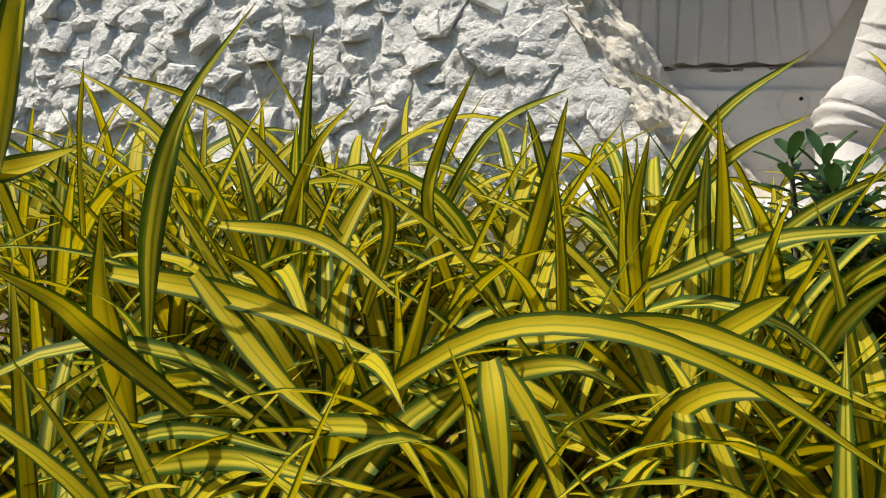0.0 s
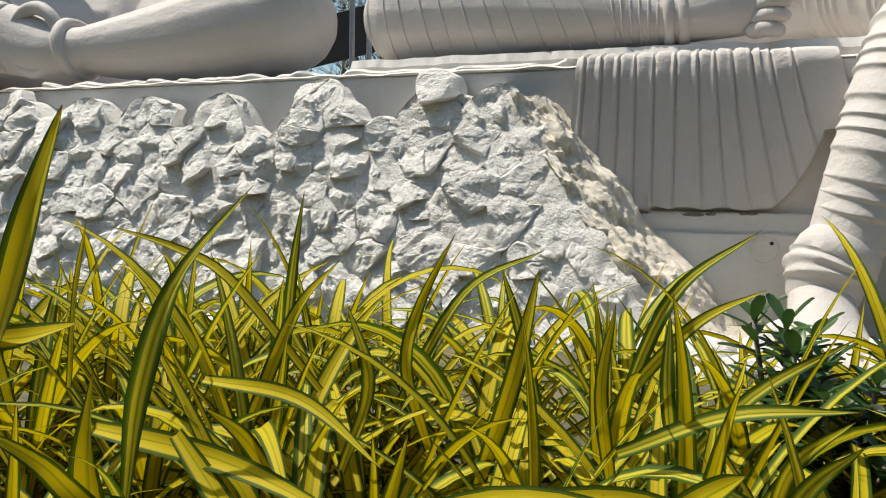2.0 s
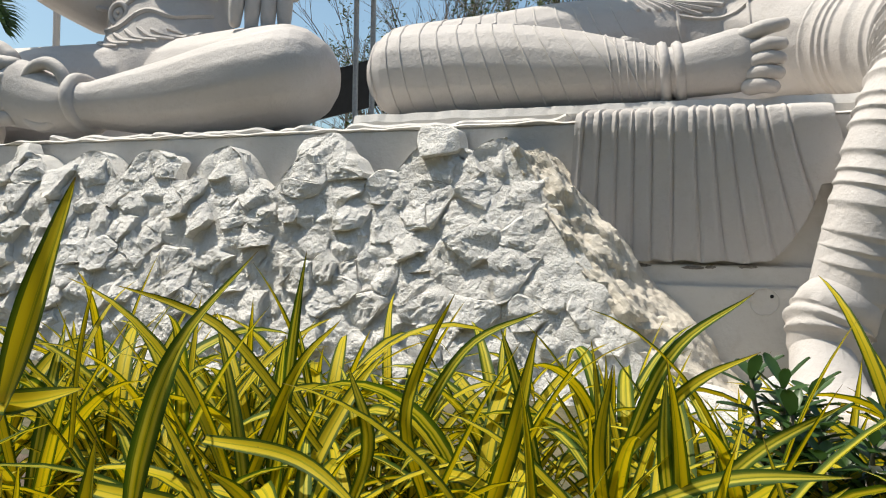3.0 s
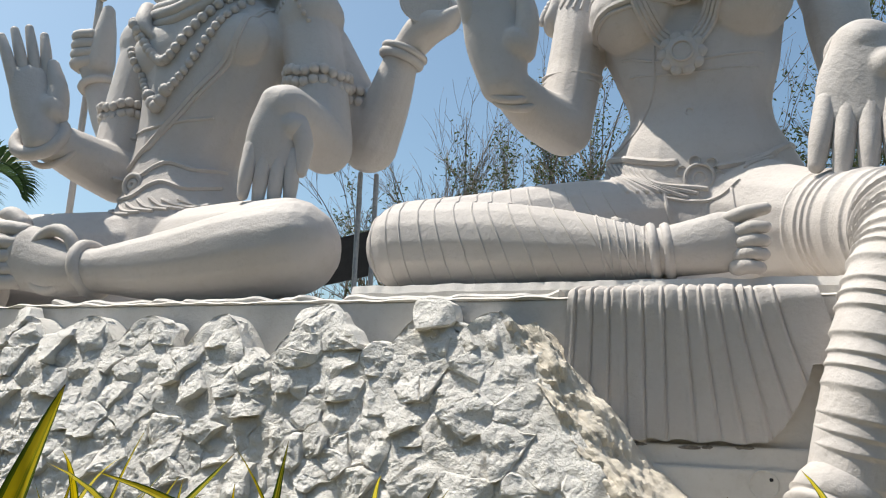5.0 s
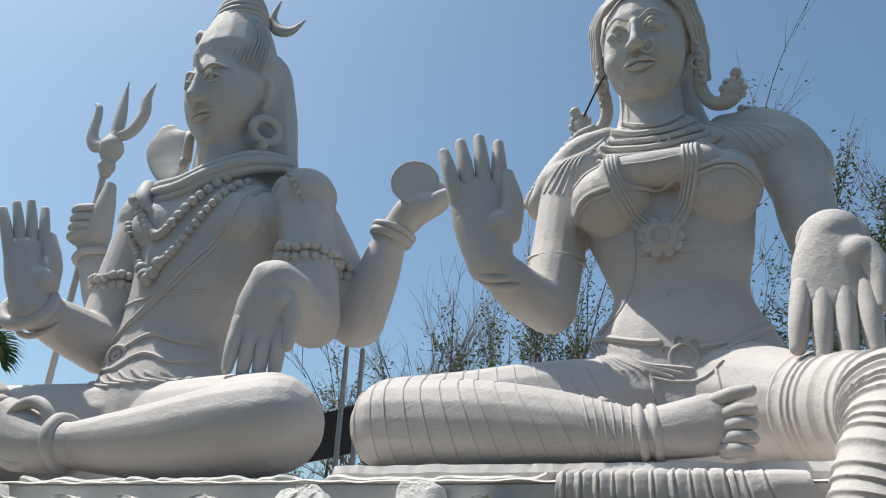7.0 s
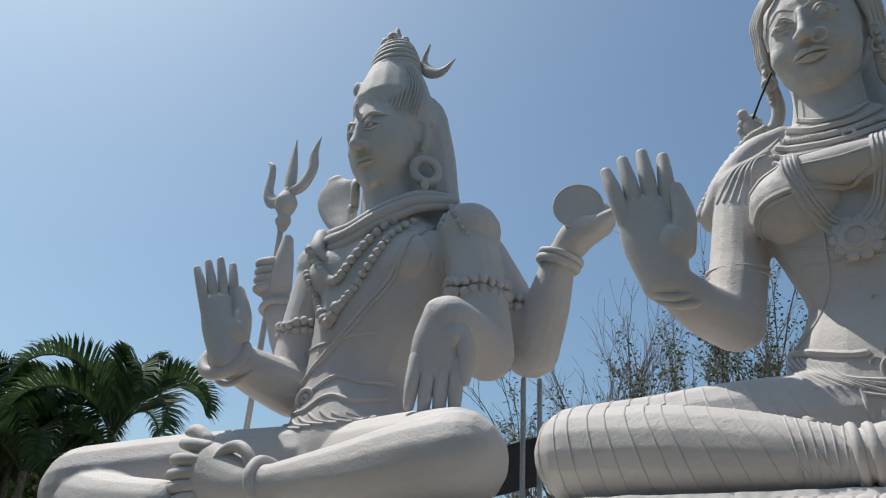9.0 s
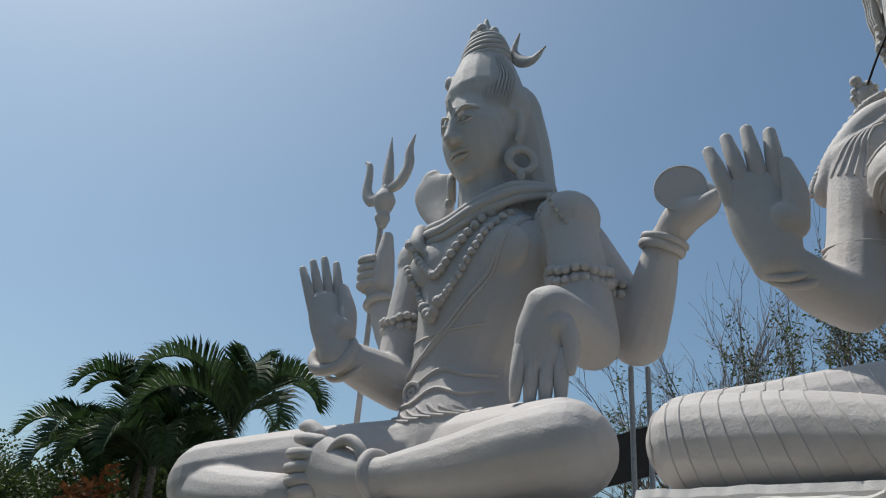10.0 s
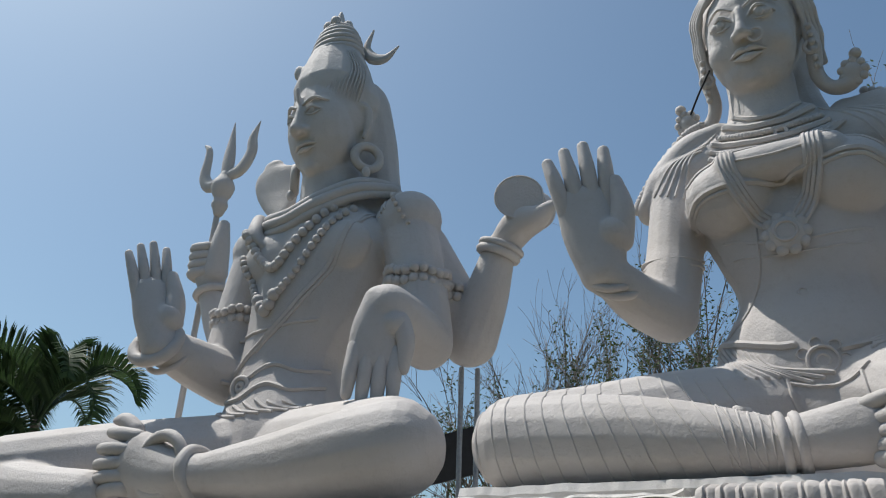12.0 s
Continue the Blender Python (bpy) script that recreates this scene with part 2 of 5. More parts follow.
class Skin:
    """A melted body on whose front ornaments are laid."""

    def __init__(self, bm, late):
        self.body, self.bm, self.tree = bm, late, BVHTree.FromBMesh(bm)

    def front(self, x, z, start=6.0, lift=0.0):
        hit = self.tree.ray_cast(Vector((x, start, z)), Vector((0, 1, 0)))[0]
        return Vector((x, hit.y - lift, z)) if hit else None

    def line(self, pts, r, n=24, start=6.0, lift=0.0):
        p = [self.front(q[0], q[1], start, lift) for q in spline(pts, n)]
        p = [q for q in p if q]
        if len(p) > 2:
            tube(self.bm, p, [r] * len(p), n=len(p) - 1, seg=6, side=(0, 1, 0))

    def beads(self, pts, r, n, start=6.0):
        for q in spline(pts, n):
            p = self.front(q[0], q[1], start, r * 0.5)
            if p:
                ball(self.bm, p, r, u=10, v=7)


    def joined(self):
        """The body and all that was laid on it, as one mesh."""
        me = bpy.data.meshes.new("ornaments")
        bmesh.ops.recalc_face_normals(self.bm, faces=self.bm.faces)
        self.bm.to_mesh(me)
        self.bm.free()
        self.body.from_mesh(me)
        bpy.data.meshes.remove(me)
        return self.body


def hand(flesh, late, wrist, up, normal, size=1.0, thumb=1, spread=9.0, lengths=(0.56, 0.66, 0.70, 0.60), wide=1.0):
    """A palm melted into the arm, and four fingers and a thumb laid on crisply. thumb: on which side of the palm."""
    up, normal = Vector(up).normalized(), Vector(normal).normalized()
    side = up.cross(normal).normalized() * thumb
    at = lambda a, b, c=0.0: Vector(wrist) + (up * a + side * (b * wide) + normal * c) * size
    tube(flesh, [at(-0.05, 0), at(0.22, 0), at(0.48, -0.02), at(0.80, -0.02)],
         [(0.26 * size * wide, 0.22 * size), (0.32 * size * wide, 0.2 * size), (0.335 * size * wide, 0.17 * size), (0.33 * size * wide, 0.12 * size)], side=side)
    ball(flesh, at(0.32, 0.2, 0.06), 0.2 * size)
    for k, l in enumerate(lengths):
        b = -0.265 + 0.172 * k
        lean = radians(spread) * (k - 1.5) / 1.5
        d = up * math.cos(lean) + side * math.sin(lean)
        p = at(0.80, b)
        tube(late, [p - d * 0.12 * size, p + d * l * 0.5 * size + normal * 0.03 * size, p + d * l * size], [0.098 * size * wide, 0.094 * size * wide, 0.07 * size * wide], n=8, seg=14)
    tube(late, [at(0.28, 0.24, 0.05), at(0.58, 0.36, 0.08), at(0.95, 0.36, 0.05)], [0.17 * size, 0.13 * size, 0.085 * size], n=8, seg=14)


def fingers(bm, bases, tips, r, bend=(0, -0.06, 0)):
    for a, b in zip(bases, tips):
        m = (Vector(a) + Vector(b)) / 2 + Vector(bend)
        tube(bm, (a, m, b), (r * 1.08, r, r * 0.82), n=6, seg=10)


# ---- the two statues ----
def seated_man():
    bm, late = bmesh.new(), bmesh.new()
    T, B = lambda *a, **k: tube(bm, *a, **k), lambda *a, **k: ball(bm, *a, **k)
    # trunk
    T([(-8.0, 10.2, 3.6), (-8.0, 10.2, 4.4), (-8.1, 10.45, 5.7), (-7.8, 10.55, 7.0), (-7.65, 10.6, 8.0), (-7.55, 10.65, 8.75)],
      [(1.5, 1.0), (1.3, 0.9), (0.98, 0.72), (1.25, 0.84), (1.5, 0.8), (0.8, 0.55)])
    B((-8.25, 10.02, 7.75), (0.72, 0.26, 0.5))
    B((-7.0, 10.05, 7.65), (0.72, 0.26, 0.5))
    B((-5.98, 10.75, 8.12), 0.56)
    B((-9.3, 10.75, 8.3), 0.52)
    # arms in front: one hand raised, one laid on the knee
    T([(-5.98, 10.75, 8.1), (-5.72, 10.6, 7.0), (-5.44, 10.4, 5.85)], [0.5, 0.48, 0.43])
    T([(-5.44, 10.4, 5.78), (-5.42, 9.8, 5.86), (-5.42, 9.25, 5.93)], [0.43, 0.42, 0.38])
    hand(bm, late, (-5.44, 9.12, 5.96), (-0.03, -0.14, -1), (0.50, -0.86, 0.05), 1.02, -1, 2, wide=1.1)
    T([(-9.3, 10.75, 8.25), (-9.4, 10.5, 7.0), (-9.35, 10.2, 5.8)], [0.47, 0.44, 0.42])
    T([(-9.25, 10.2, 5.72), (-9.5, 9.6, 5.9), (-9.72, 9.02, 6.08)], [0.46, 0.41, 0.31])
    hand(bm, late, (-9.70, 8.95, 6.06), (-0.24, -0.08, 1), (0.80, -0.60, 0.1), 1.3, 1, 5, wide=0.74)
    # arms behind: one with the trident, one with the drum
    T([(-9.35, 11.1, 8.2), (-9.9, 11.4, 7.0), (-10.3, 11.45, 6.7)], [0.45, 0.42, 0.4])
    T([(-10.3, 11.45, 6.7), (-10.7, 11.38, 7.3), (-11.0, 11.3, 8.15)], [0.4, 0.34, 0.29])
    T([(-11.0, 11.3, 8.2), (-11.12, 11.22, 8.6)], [0.28, 0.3])
    for k in range(4):
        tube(late, [(-11.0, 11.02, 8.5 + 0.19 * k), (-11.3, 10.98, 8.5 + 0.19 * k), (-11.42, 11.2, 8.5 + 0.19 * k)], [0.11, 0.12, 0.1], seg=10)
    T([(-10.88, 11.2, 8.5), (-10.82, 11.18, 9.1), (-10.80, 11.2, 9.6)], [0.26, 0.21, 0.13])
    T([(-5.95, 11.2, 7.9), (-5.5, 11.35, 6.9), (-5.17, 11.4, 6.1)], [0.46, 0.46, 0.46])
    T([(-5.17, 11.4, 6.1), (-4.8, 11.3, 6.75), (-4.47, 11.2, 7.5)], [0.47, 0.38, 0.27])
    T([(-4.4, 11.2, 7.55), (-4.05, 11.1, 7.8), (-3.7, 11.02, 7.82), (-3.42, 10.98, 7.95)], [(0.26, 0.26), (0.3, 0.28), (0.22, 0.22), (0.1, 0.1)])
    # thighs, shins and the turned-up sole
    T([(-8.4, 10.1, 4.15), (-10.2, 9.15, 4.12), (-11.8, 8.3, 3.95)], [0.85, 0.76, 0.74])
    T([(-11.75, 8.2, 3.75), (-10.6, 7.98, 3.55), (-9.5, 7.98, 3.45)], [0.6, 0.5, 0.42])
    B((-11.4, 7.98, 3.42), (0.45, 0.4, 0.4))
    T([(-7.6, 10.1, 4.1), (-6.2, 9.4, 4.0), (-5.0, 8.75, 3.85)], [0.85, 0.72, 0.62])
    T([(-4.78, 8.5, 3.74), (-5.5, 8.4, 3.68), (-6.3, 8.32, 3.62), (-7.6, 8.12, 3.62)], [0.60, 0.58, 0.50, 0.28])
    T([(-7.5, 8.1, 3.6), (-8.0, 8.05, 3.65), (-8.7, 8.05, 3.88)], [(0.3, 0.3), (0.36, 0.3), (0.46, 0.25)], side=(0, 0, 1))
    fingers(late, [(-8.7, 8.0, 4.24), (-8.75, 7.93, 4.05), (-8.75, 7.92, 3.87), (-8.75, 7.92, 3.70), (-8.72, 7.93, 3.54)],
            [(-9.2, 7.98, 4.36), (-9.26, 7.9, 4.12), (-9.26, 7.88, 3.9), (-9.24, 7.88, 3.71), (-9.16, 7.9, 3.52)], 0.105)
    T([(-9.1, 8.3, 4.45), (-9.35, 8.3, 4.62), (-9.62, 8.35, 4.66)], [0.13, 0.12, 0.06])
    # neck and head
    T([(-7.55, 10.65, 8.6), (-7.5, 10.5, 9.3)], [0.64, 0.56])
    tip_down = pose(-7.45, 10.4, 10.33, 12, 0, -9)
    F = lambda x, y, z: tip_down @ Vector((x, y, z))
    FB = lambda x, y, z, r: ball(bm, F(x, y, z), r, (12, 0, -9))
    FT = lambda pts, r, **k: tube(bm, [F(*p) for p in pts], r, **k)
    FB(0, 0.05, 0.2, (0.74, 0.86, 0.95))
    FB(0, -0.34, -0.12, (0.70, 0.56, 0.92))
    FB(0, -0.46, -0.72, (0.42, 0.34, 0.34))
    FB(0, -0.68, -0.86, (0.19, 0.14, 0.14))
    FT([(0, -0.82, 0.30), (0, -0.93, 0.02), (0, -1.02, -0.20)], [0.07, 0.085, 0.115])
    FB(-0.11, -0.92, -0.22, 0.085)
    FB(0.11, -0.92, -0.22, 0.085)
    tube(late, [F(-0.27, -0.79, -0.49), F(-0.1, -0.87, -0.46), F(0, -0.875, -0.475), F(0.1, -0.87, -0.46), F(0.27, -0.79, -0.49)], [0.012, 0.042, 0.038, 0.042, 0.012], n=20, seg=10)
    tube(late, [F(-0.2, -0.80, -0.545), F(0, -0.86, -0.565), F(0.2, -0.80, -0.545)], [0.015, 0.052, 0.015], n=14, seg=10)
    FT([(0, -0.86, 0.42), (0, -0.86, 0.66)], [0.045, 0.05])
    for s in (-1, 1):
        tube(late, [F(s * 0.08, -0.85, 0.31), F(s * 0.3, -0.785, 0.40), F(s * 0.54, -0.63, 0.30)], [0.022, 0.04, 0.014], n=12, seg=8)
        FB(s * 0.27, -0.74, 0.13, (0.15, 0.075, 0.07))
        tube(late, [F(s * 0.12, -0.865, 0.13), F(s * 0.27, -0.85, 0.21), F(s * 0.43, -0.755, 0.14)], [0.016, 0.032, 0.016], seg=6)
        tube(late, [F(s * 0.12, -0.865, 0.12), F(s * 0.27, -0.85, 0.055), F(s * 0.43, -0.755, 0.12)], [0.014, 0.024, 0.014], seg=6)
        ball(late, F(s * 0.27, -0.835, 0.135), (0.06, 0.03, 0.055), (12, 0, -9))
        FB(s * 0.34, -0.55, -0.25, (0.24, 0.2, 0.28))
        FT([(s * 0.72, 0.0, 0.32), (s * 0.80, 0.12, 0.22), (s * 0.79, 0.08, -0.12), (s * 0.74, -0.02, -0.35)], [0.06, 0.09, 0.075, 0.05], seg=8)
    # hair, swept back from the forehead and piled up in coils
    FB(0, 0.22, 0.62, (0.84, 0.84, 0.76))
    T([(-7.42, 10.95, 11.1), (-7.32, 11.1, 10.2), (-7.25, 11.1, 9.2), (-7.1, 11.05, 8.5)], [(0.82, 0.6), (0.82, 0.55), (0.86, 0.5), (0.95, 0.45)])
    T([(-7.46, 10.4, 11.2), (-7.47, 10.42, 11.75), (-7.48, 10.42, 12.3)], [0.82, 0.68, 0.48])
    # locks combed back from the hairline, in two layers
    for g in range(31):
        a = -1.5 + 0.1 * g
        tube(late, [F(0.76 * math.sin(a), -0.62 * math.cos(a) - 0.02, 0.70 - 0.34 * abs(math.sin(a))), F(0.86 * math.sin(a), -0.60 * math.cos(a) + 0.08, 1.0 - 0.3 * abs(math.sin(a))),
                    F(0.84 * math.sin(a), -0.44 * math.cos(a) + 0.18, 1.3 - 0.22 * abs(math.sin(a))), F(0.62 * math.sin(a), -0.3 * math.cos(a) + 0.22, 1.62)],
             [0.008, 0.017, 0.019, 0.01], n=14, seg=6)
    for z, r, k in ((12.0, 0.50, 0.07), (12.14, 0.5, 0.07), (12.28, 0.48, 0.07), (12.42, 0.45, 0.07), (12.55, 0.41, 0.07), (12.68, 0.36, 0.07), (12.80, 0.30, 0.06)):
        ring(late, (-7.48, 10.42, z), r, k, (10, -9, 0))
    T([(-7.48, 10.42, 12.2), (-7.48, 10.42, 12.8), (-7.46, 10.42, 13.05), (-7.45, 10.42, 13.38)], [0.46, 0.28, 0.14, 0.04])
    for a in range(6):
        ball(late, (-7.48 + 0.22 * math.cos(a), 10.42 + 0.22 * math.sin(a), 12.92 + 0.03 * (a % 2)), (0.11, 0.11, 0.14))
    B((-8.05, 9.98, 11.72), (0.12, 0.1, 0.18))
    # stole round the neck, hood of the snake behind it
    for dz, dy, w in ((0.0, 0.0, 0.10), (0.15, 0.05, 0.09), (-0.15, 0.02, 0.08)):
        tube(late, [(-9.0, 10.6 + dy, 8.68 + dz * 0.5), (-8.55, 10.02 + dy, 8.42 + dz), (-7.95, 9.86 + dy, 8.36 + dz), (-7.3, 9.9 + dy, 8.55 + dz), (-6.7, 10.2 + dy, 8.82 + dz), (-6.3, 10.75 + dy, 8.95 + dz * 0.5)],
             [w, w * 1.2, w * 1.1, w * 1.2, w, w], n=40, seg=12)
    T([(-8.75, 10.05, 8.6), (-8.6, 9.8, 8.2), (-8.4, 9.75, 7.95)], [0.15, 0.14, 0.05])
    T([(-9.0, 11.0, 9.2), (-9.25, 11.1, 9.8), (-9.45, 11.12, 10.35), (-9.5, 11.12, 10.6)], [(0.2, 0.14), (0.46, 0.15), (0.5, 0.14), (0.25, 0.1)])
    # shoulder cape
    B((-5.94, 10.75, 8.2), (0.56, 0.56, 0.54))
    B((-9.3, 10.8, 8.4), (0.56, 0.56, 0.48))
    skin = Skin(remeshed(bm, 0.034, 3), late)
    bm = skin.bm
    # beads, sacred thread, belt
    skin.beads([(-6.95, 8.55), (-7.5, 7.95), (-8.0, 7.42), (-8.35, 7.6), (-8.7, 8.15), (-8.95, 8.45)], 0.088, 25)
    skin.beads([(-6.75, 8.4), (-7.2, 7.75), (-7.7, 7.05), (-8.15, 6.75), (-8.5, 7.0), (-8.85, 7.7), (-9.15, 8.35)], 0.075, 36)
    skin.beads([(-7.95, 6.85), (-8.15, 6.62), (-8.35, 6.85)], 0.11, 4)
    skin.line([(-6.5, 8.6), (-6.75, 7.6), (-7.4, 6.8), (-8.2, 6.1), (-8.8, 5.7)], 0.055)
    skin.line([(-6.5, 8.3), (-6.8, 7.4), (-7.5, 6.6), (-8.3, 5.95)], 0.04)
    skin.line([(-9.0, 6.35), (-8.2, 6.3), (-7.2, 6.35)], 0.03)
    skin.line([(-9.0, 5.55), (-8.4, 5.45), (-7.9, 5.65), (-7.4, 5.5), (-6.9, 5.6)], 0.045)
    skin.line([(-9.0, 5.2), (-8.4, 5.1), (-7.9, 5.3), (-7.4, 5.15), (-6.9, 5.25)], 0.045)
    for r in (0.06, 0.16):
        p = skin.front(-8.45, 5.33, lift=0.0)
        ring(bm, p, r, 0.045, (90, 0, 0))
    rnd = random.Random(3)
    for k in range(7):
        x = -8.9 + 0.24 * k
        skin.line([(x, 5.0 + rnd.uniform(-.05, .05)), (x + 0.25, 4.85), (x + 0.6, 4.78)], 0.035, 10)
    # arm bands of beads, bangles, anklet, ear-rings
    for c, turn, r in (((-5.7, 10.58, 6.95), (6, 8, 0), 0.5), ((-5.48, 11.35, 6.85), (0, 14, 0), 0.5), ((-9.4, 10.5, 6.95), (10, 0, 0), 0.47)):
        m = pose(*c, *turn)
        for k in range(22):
            a = 2 * math.pi * k / 22
            for dz in (-0.09, 0.09):
                ball(bm, m @ Vector((r * math.cos(a), r * math.sin(a), dz + 0.03 * math.sin(5 * a))), 0.085, u=8, v=6)
    ring(bm, (-9.76, 9.0, 6.08), 0.38, 0.11, (58, 24, 0))
    ring(bm, (-9.68, 9.25, 5.98), 0.4, 0.05, (62, 16, 0))
    ring(bm, (-4.5, 11.2, 7.42), 0.31, 0.08, (0, 24, 0))
    ring(bm, (-4.44, 11.2, 7.52), 0.34, 0.06, (0, 24, 0))
    ring(bm, (-10.98, 11.3, 8.08), 0.32, 0.08, (0, -12, 0))
    ring(bm, (-8.1, 7.92, 3.78), 0.38, 0.085, (90, 0, 0), squash=1.05)
    ring(bm, (-7.6, 8.12, 3.64), 0.32, 0.09, (0, 80, 0))
    for s in (-1, 1):
        ring(bm, (-7.45 + s * 0.82, 10.36, 9.52), 0.24, 0.085, (0, 90, -38 * s))
        ball(bm, (-7.45 + s * 0.84, 10.3, 9.17), (0.08, 0.08, 0.12), u=10, v=8)
    # lace edge of the cape
    m = pose(-5.95, 10.75, 8.16, 0, 62, 0)
    for k in range(26):
        a = 2 * math.pi * k / 26
        ball(bm, m @ Vector((0.59 * math.cos(a), 0.59 * math.sin(a), 0.10)), 0.045, u=8, v=6)
    for k in range(5):
        skin.line([(-6.5 + 0.06 * k, 8.55), (-6.45 + 0.07 * k, 8.2 + 0.05 * abs(k - 2))], 0.035, 6)
    # drum, crescent, trident
    bmesh.ops.create_cone(bm, cap_ends=True, segments=32, radius1=0.24, radius2=0.41, depth=0.3, matrix=pose(-3.99, 11.0, 8.2, 90, 0, 22))
    bmesh.ops.create_cone(bm, cap_ends=True, segments=32, radius1=0.41, radius2=0.24, depth=0.3, matrix=pose(-3.88, 11.28, 8.2, 90, 0, 22))
    ring(bm, (-3.935, 10.865, 8.2), 0.395, 0.02, (90, 0, 22))
    tube(bm, [(-6.85, 10.75, 12.9), (-7.0, 10.75, 12.5), (-6.85, 10.75, 12.18), (-6.55, 10.75, 12.06), (-6.24, 10.75, 12.24)],
         [(0.02, 0.02), (0.09, 0.06), (0.13, 0.08), (0.10, 0.06), (0.015, 0.015)], n=24, seg=10)
    tube(bm, [(-12.0, 11.6, 3.0), (-11.1, 11.28, 10.4)], [0.065, 0.065], n=4, seg=12)
    tube(bm, [(-11.1, 11.28, 10.05), (-11.09, 11.28, 10.2), (-11.08, 11.28, 10.35), (-11.07, 11.28, 10.5), (-11.05, 11.28, 10.7), (-11.03, 11.28, 10.95)],
         [0.12, 0.18, 0.15, 0.22, 0.25, 0.12], n=24)
    for p, r in ((((-11.03, 11.3, 10.8), (-11.0, 11.3, 11.4), (-10.95, 11.3, 12.36)), ((0.1, 0.1), (0.17, 0.08), (0.01, 0.01))),
                 (((-11.03, 11.3, 10.92), (-11.45, 11.3, 10.8), (-11.68, 11.3, 11.1), (-11.64, 11.3, 11.6), (-11.66, 11.3, 11.85), (-11.78, 11.3, 11.98)),
                  ((0.1, 0.1), (0.16, 0.09), (0.15, 0.08), (0.11, 0.07), (0.08, 0.06), (0.03, 0.03))),
                 (((-11.03, 11.3, 10.92), (-10.62, 11.3, 11.0), (-10.36, 11.3, 11.35), (-10.35, 11.3, 11.75), (-10.18, 11.3, 12.14)),
                  ((0.1, 0.1), (0.16, 0.09), (0.15, 0.08), (0.11, 0.07), (0.01, 0.01)))):
        tube(bm, p, r, n=22, seg=12)
    whole = skin.joined()
    # the whole figure leans a little as it sits
    whole.transform(Matrix(((0.99861, 0.0205, -0.0486, 0.0776), (-0.02117, 0.99969, -0.01337, 0.028), (0.04831, 0.01438, 0.99873, -0.0134), (0, 0, 0, 1))))
    ob = part("statue", whole, STATUE, smooth=50)
    return tagged(ob, "white painted four-armed statue sitting cross-legged with a trident and drum", "statue")


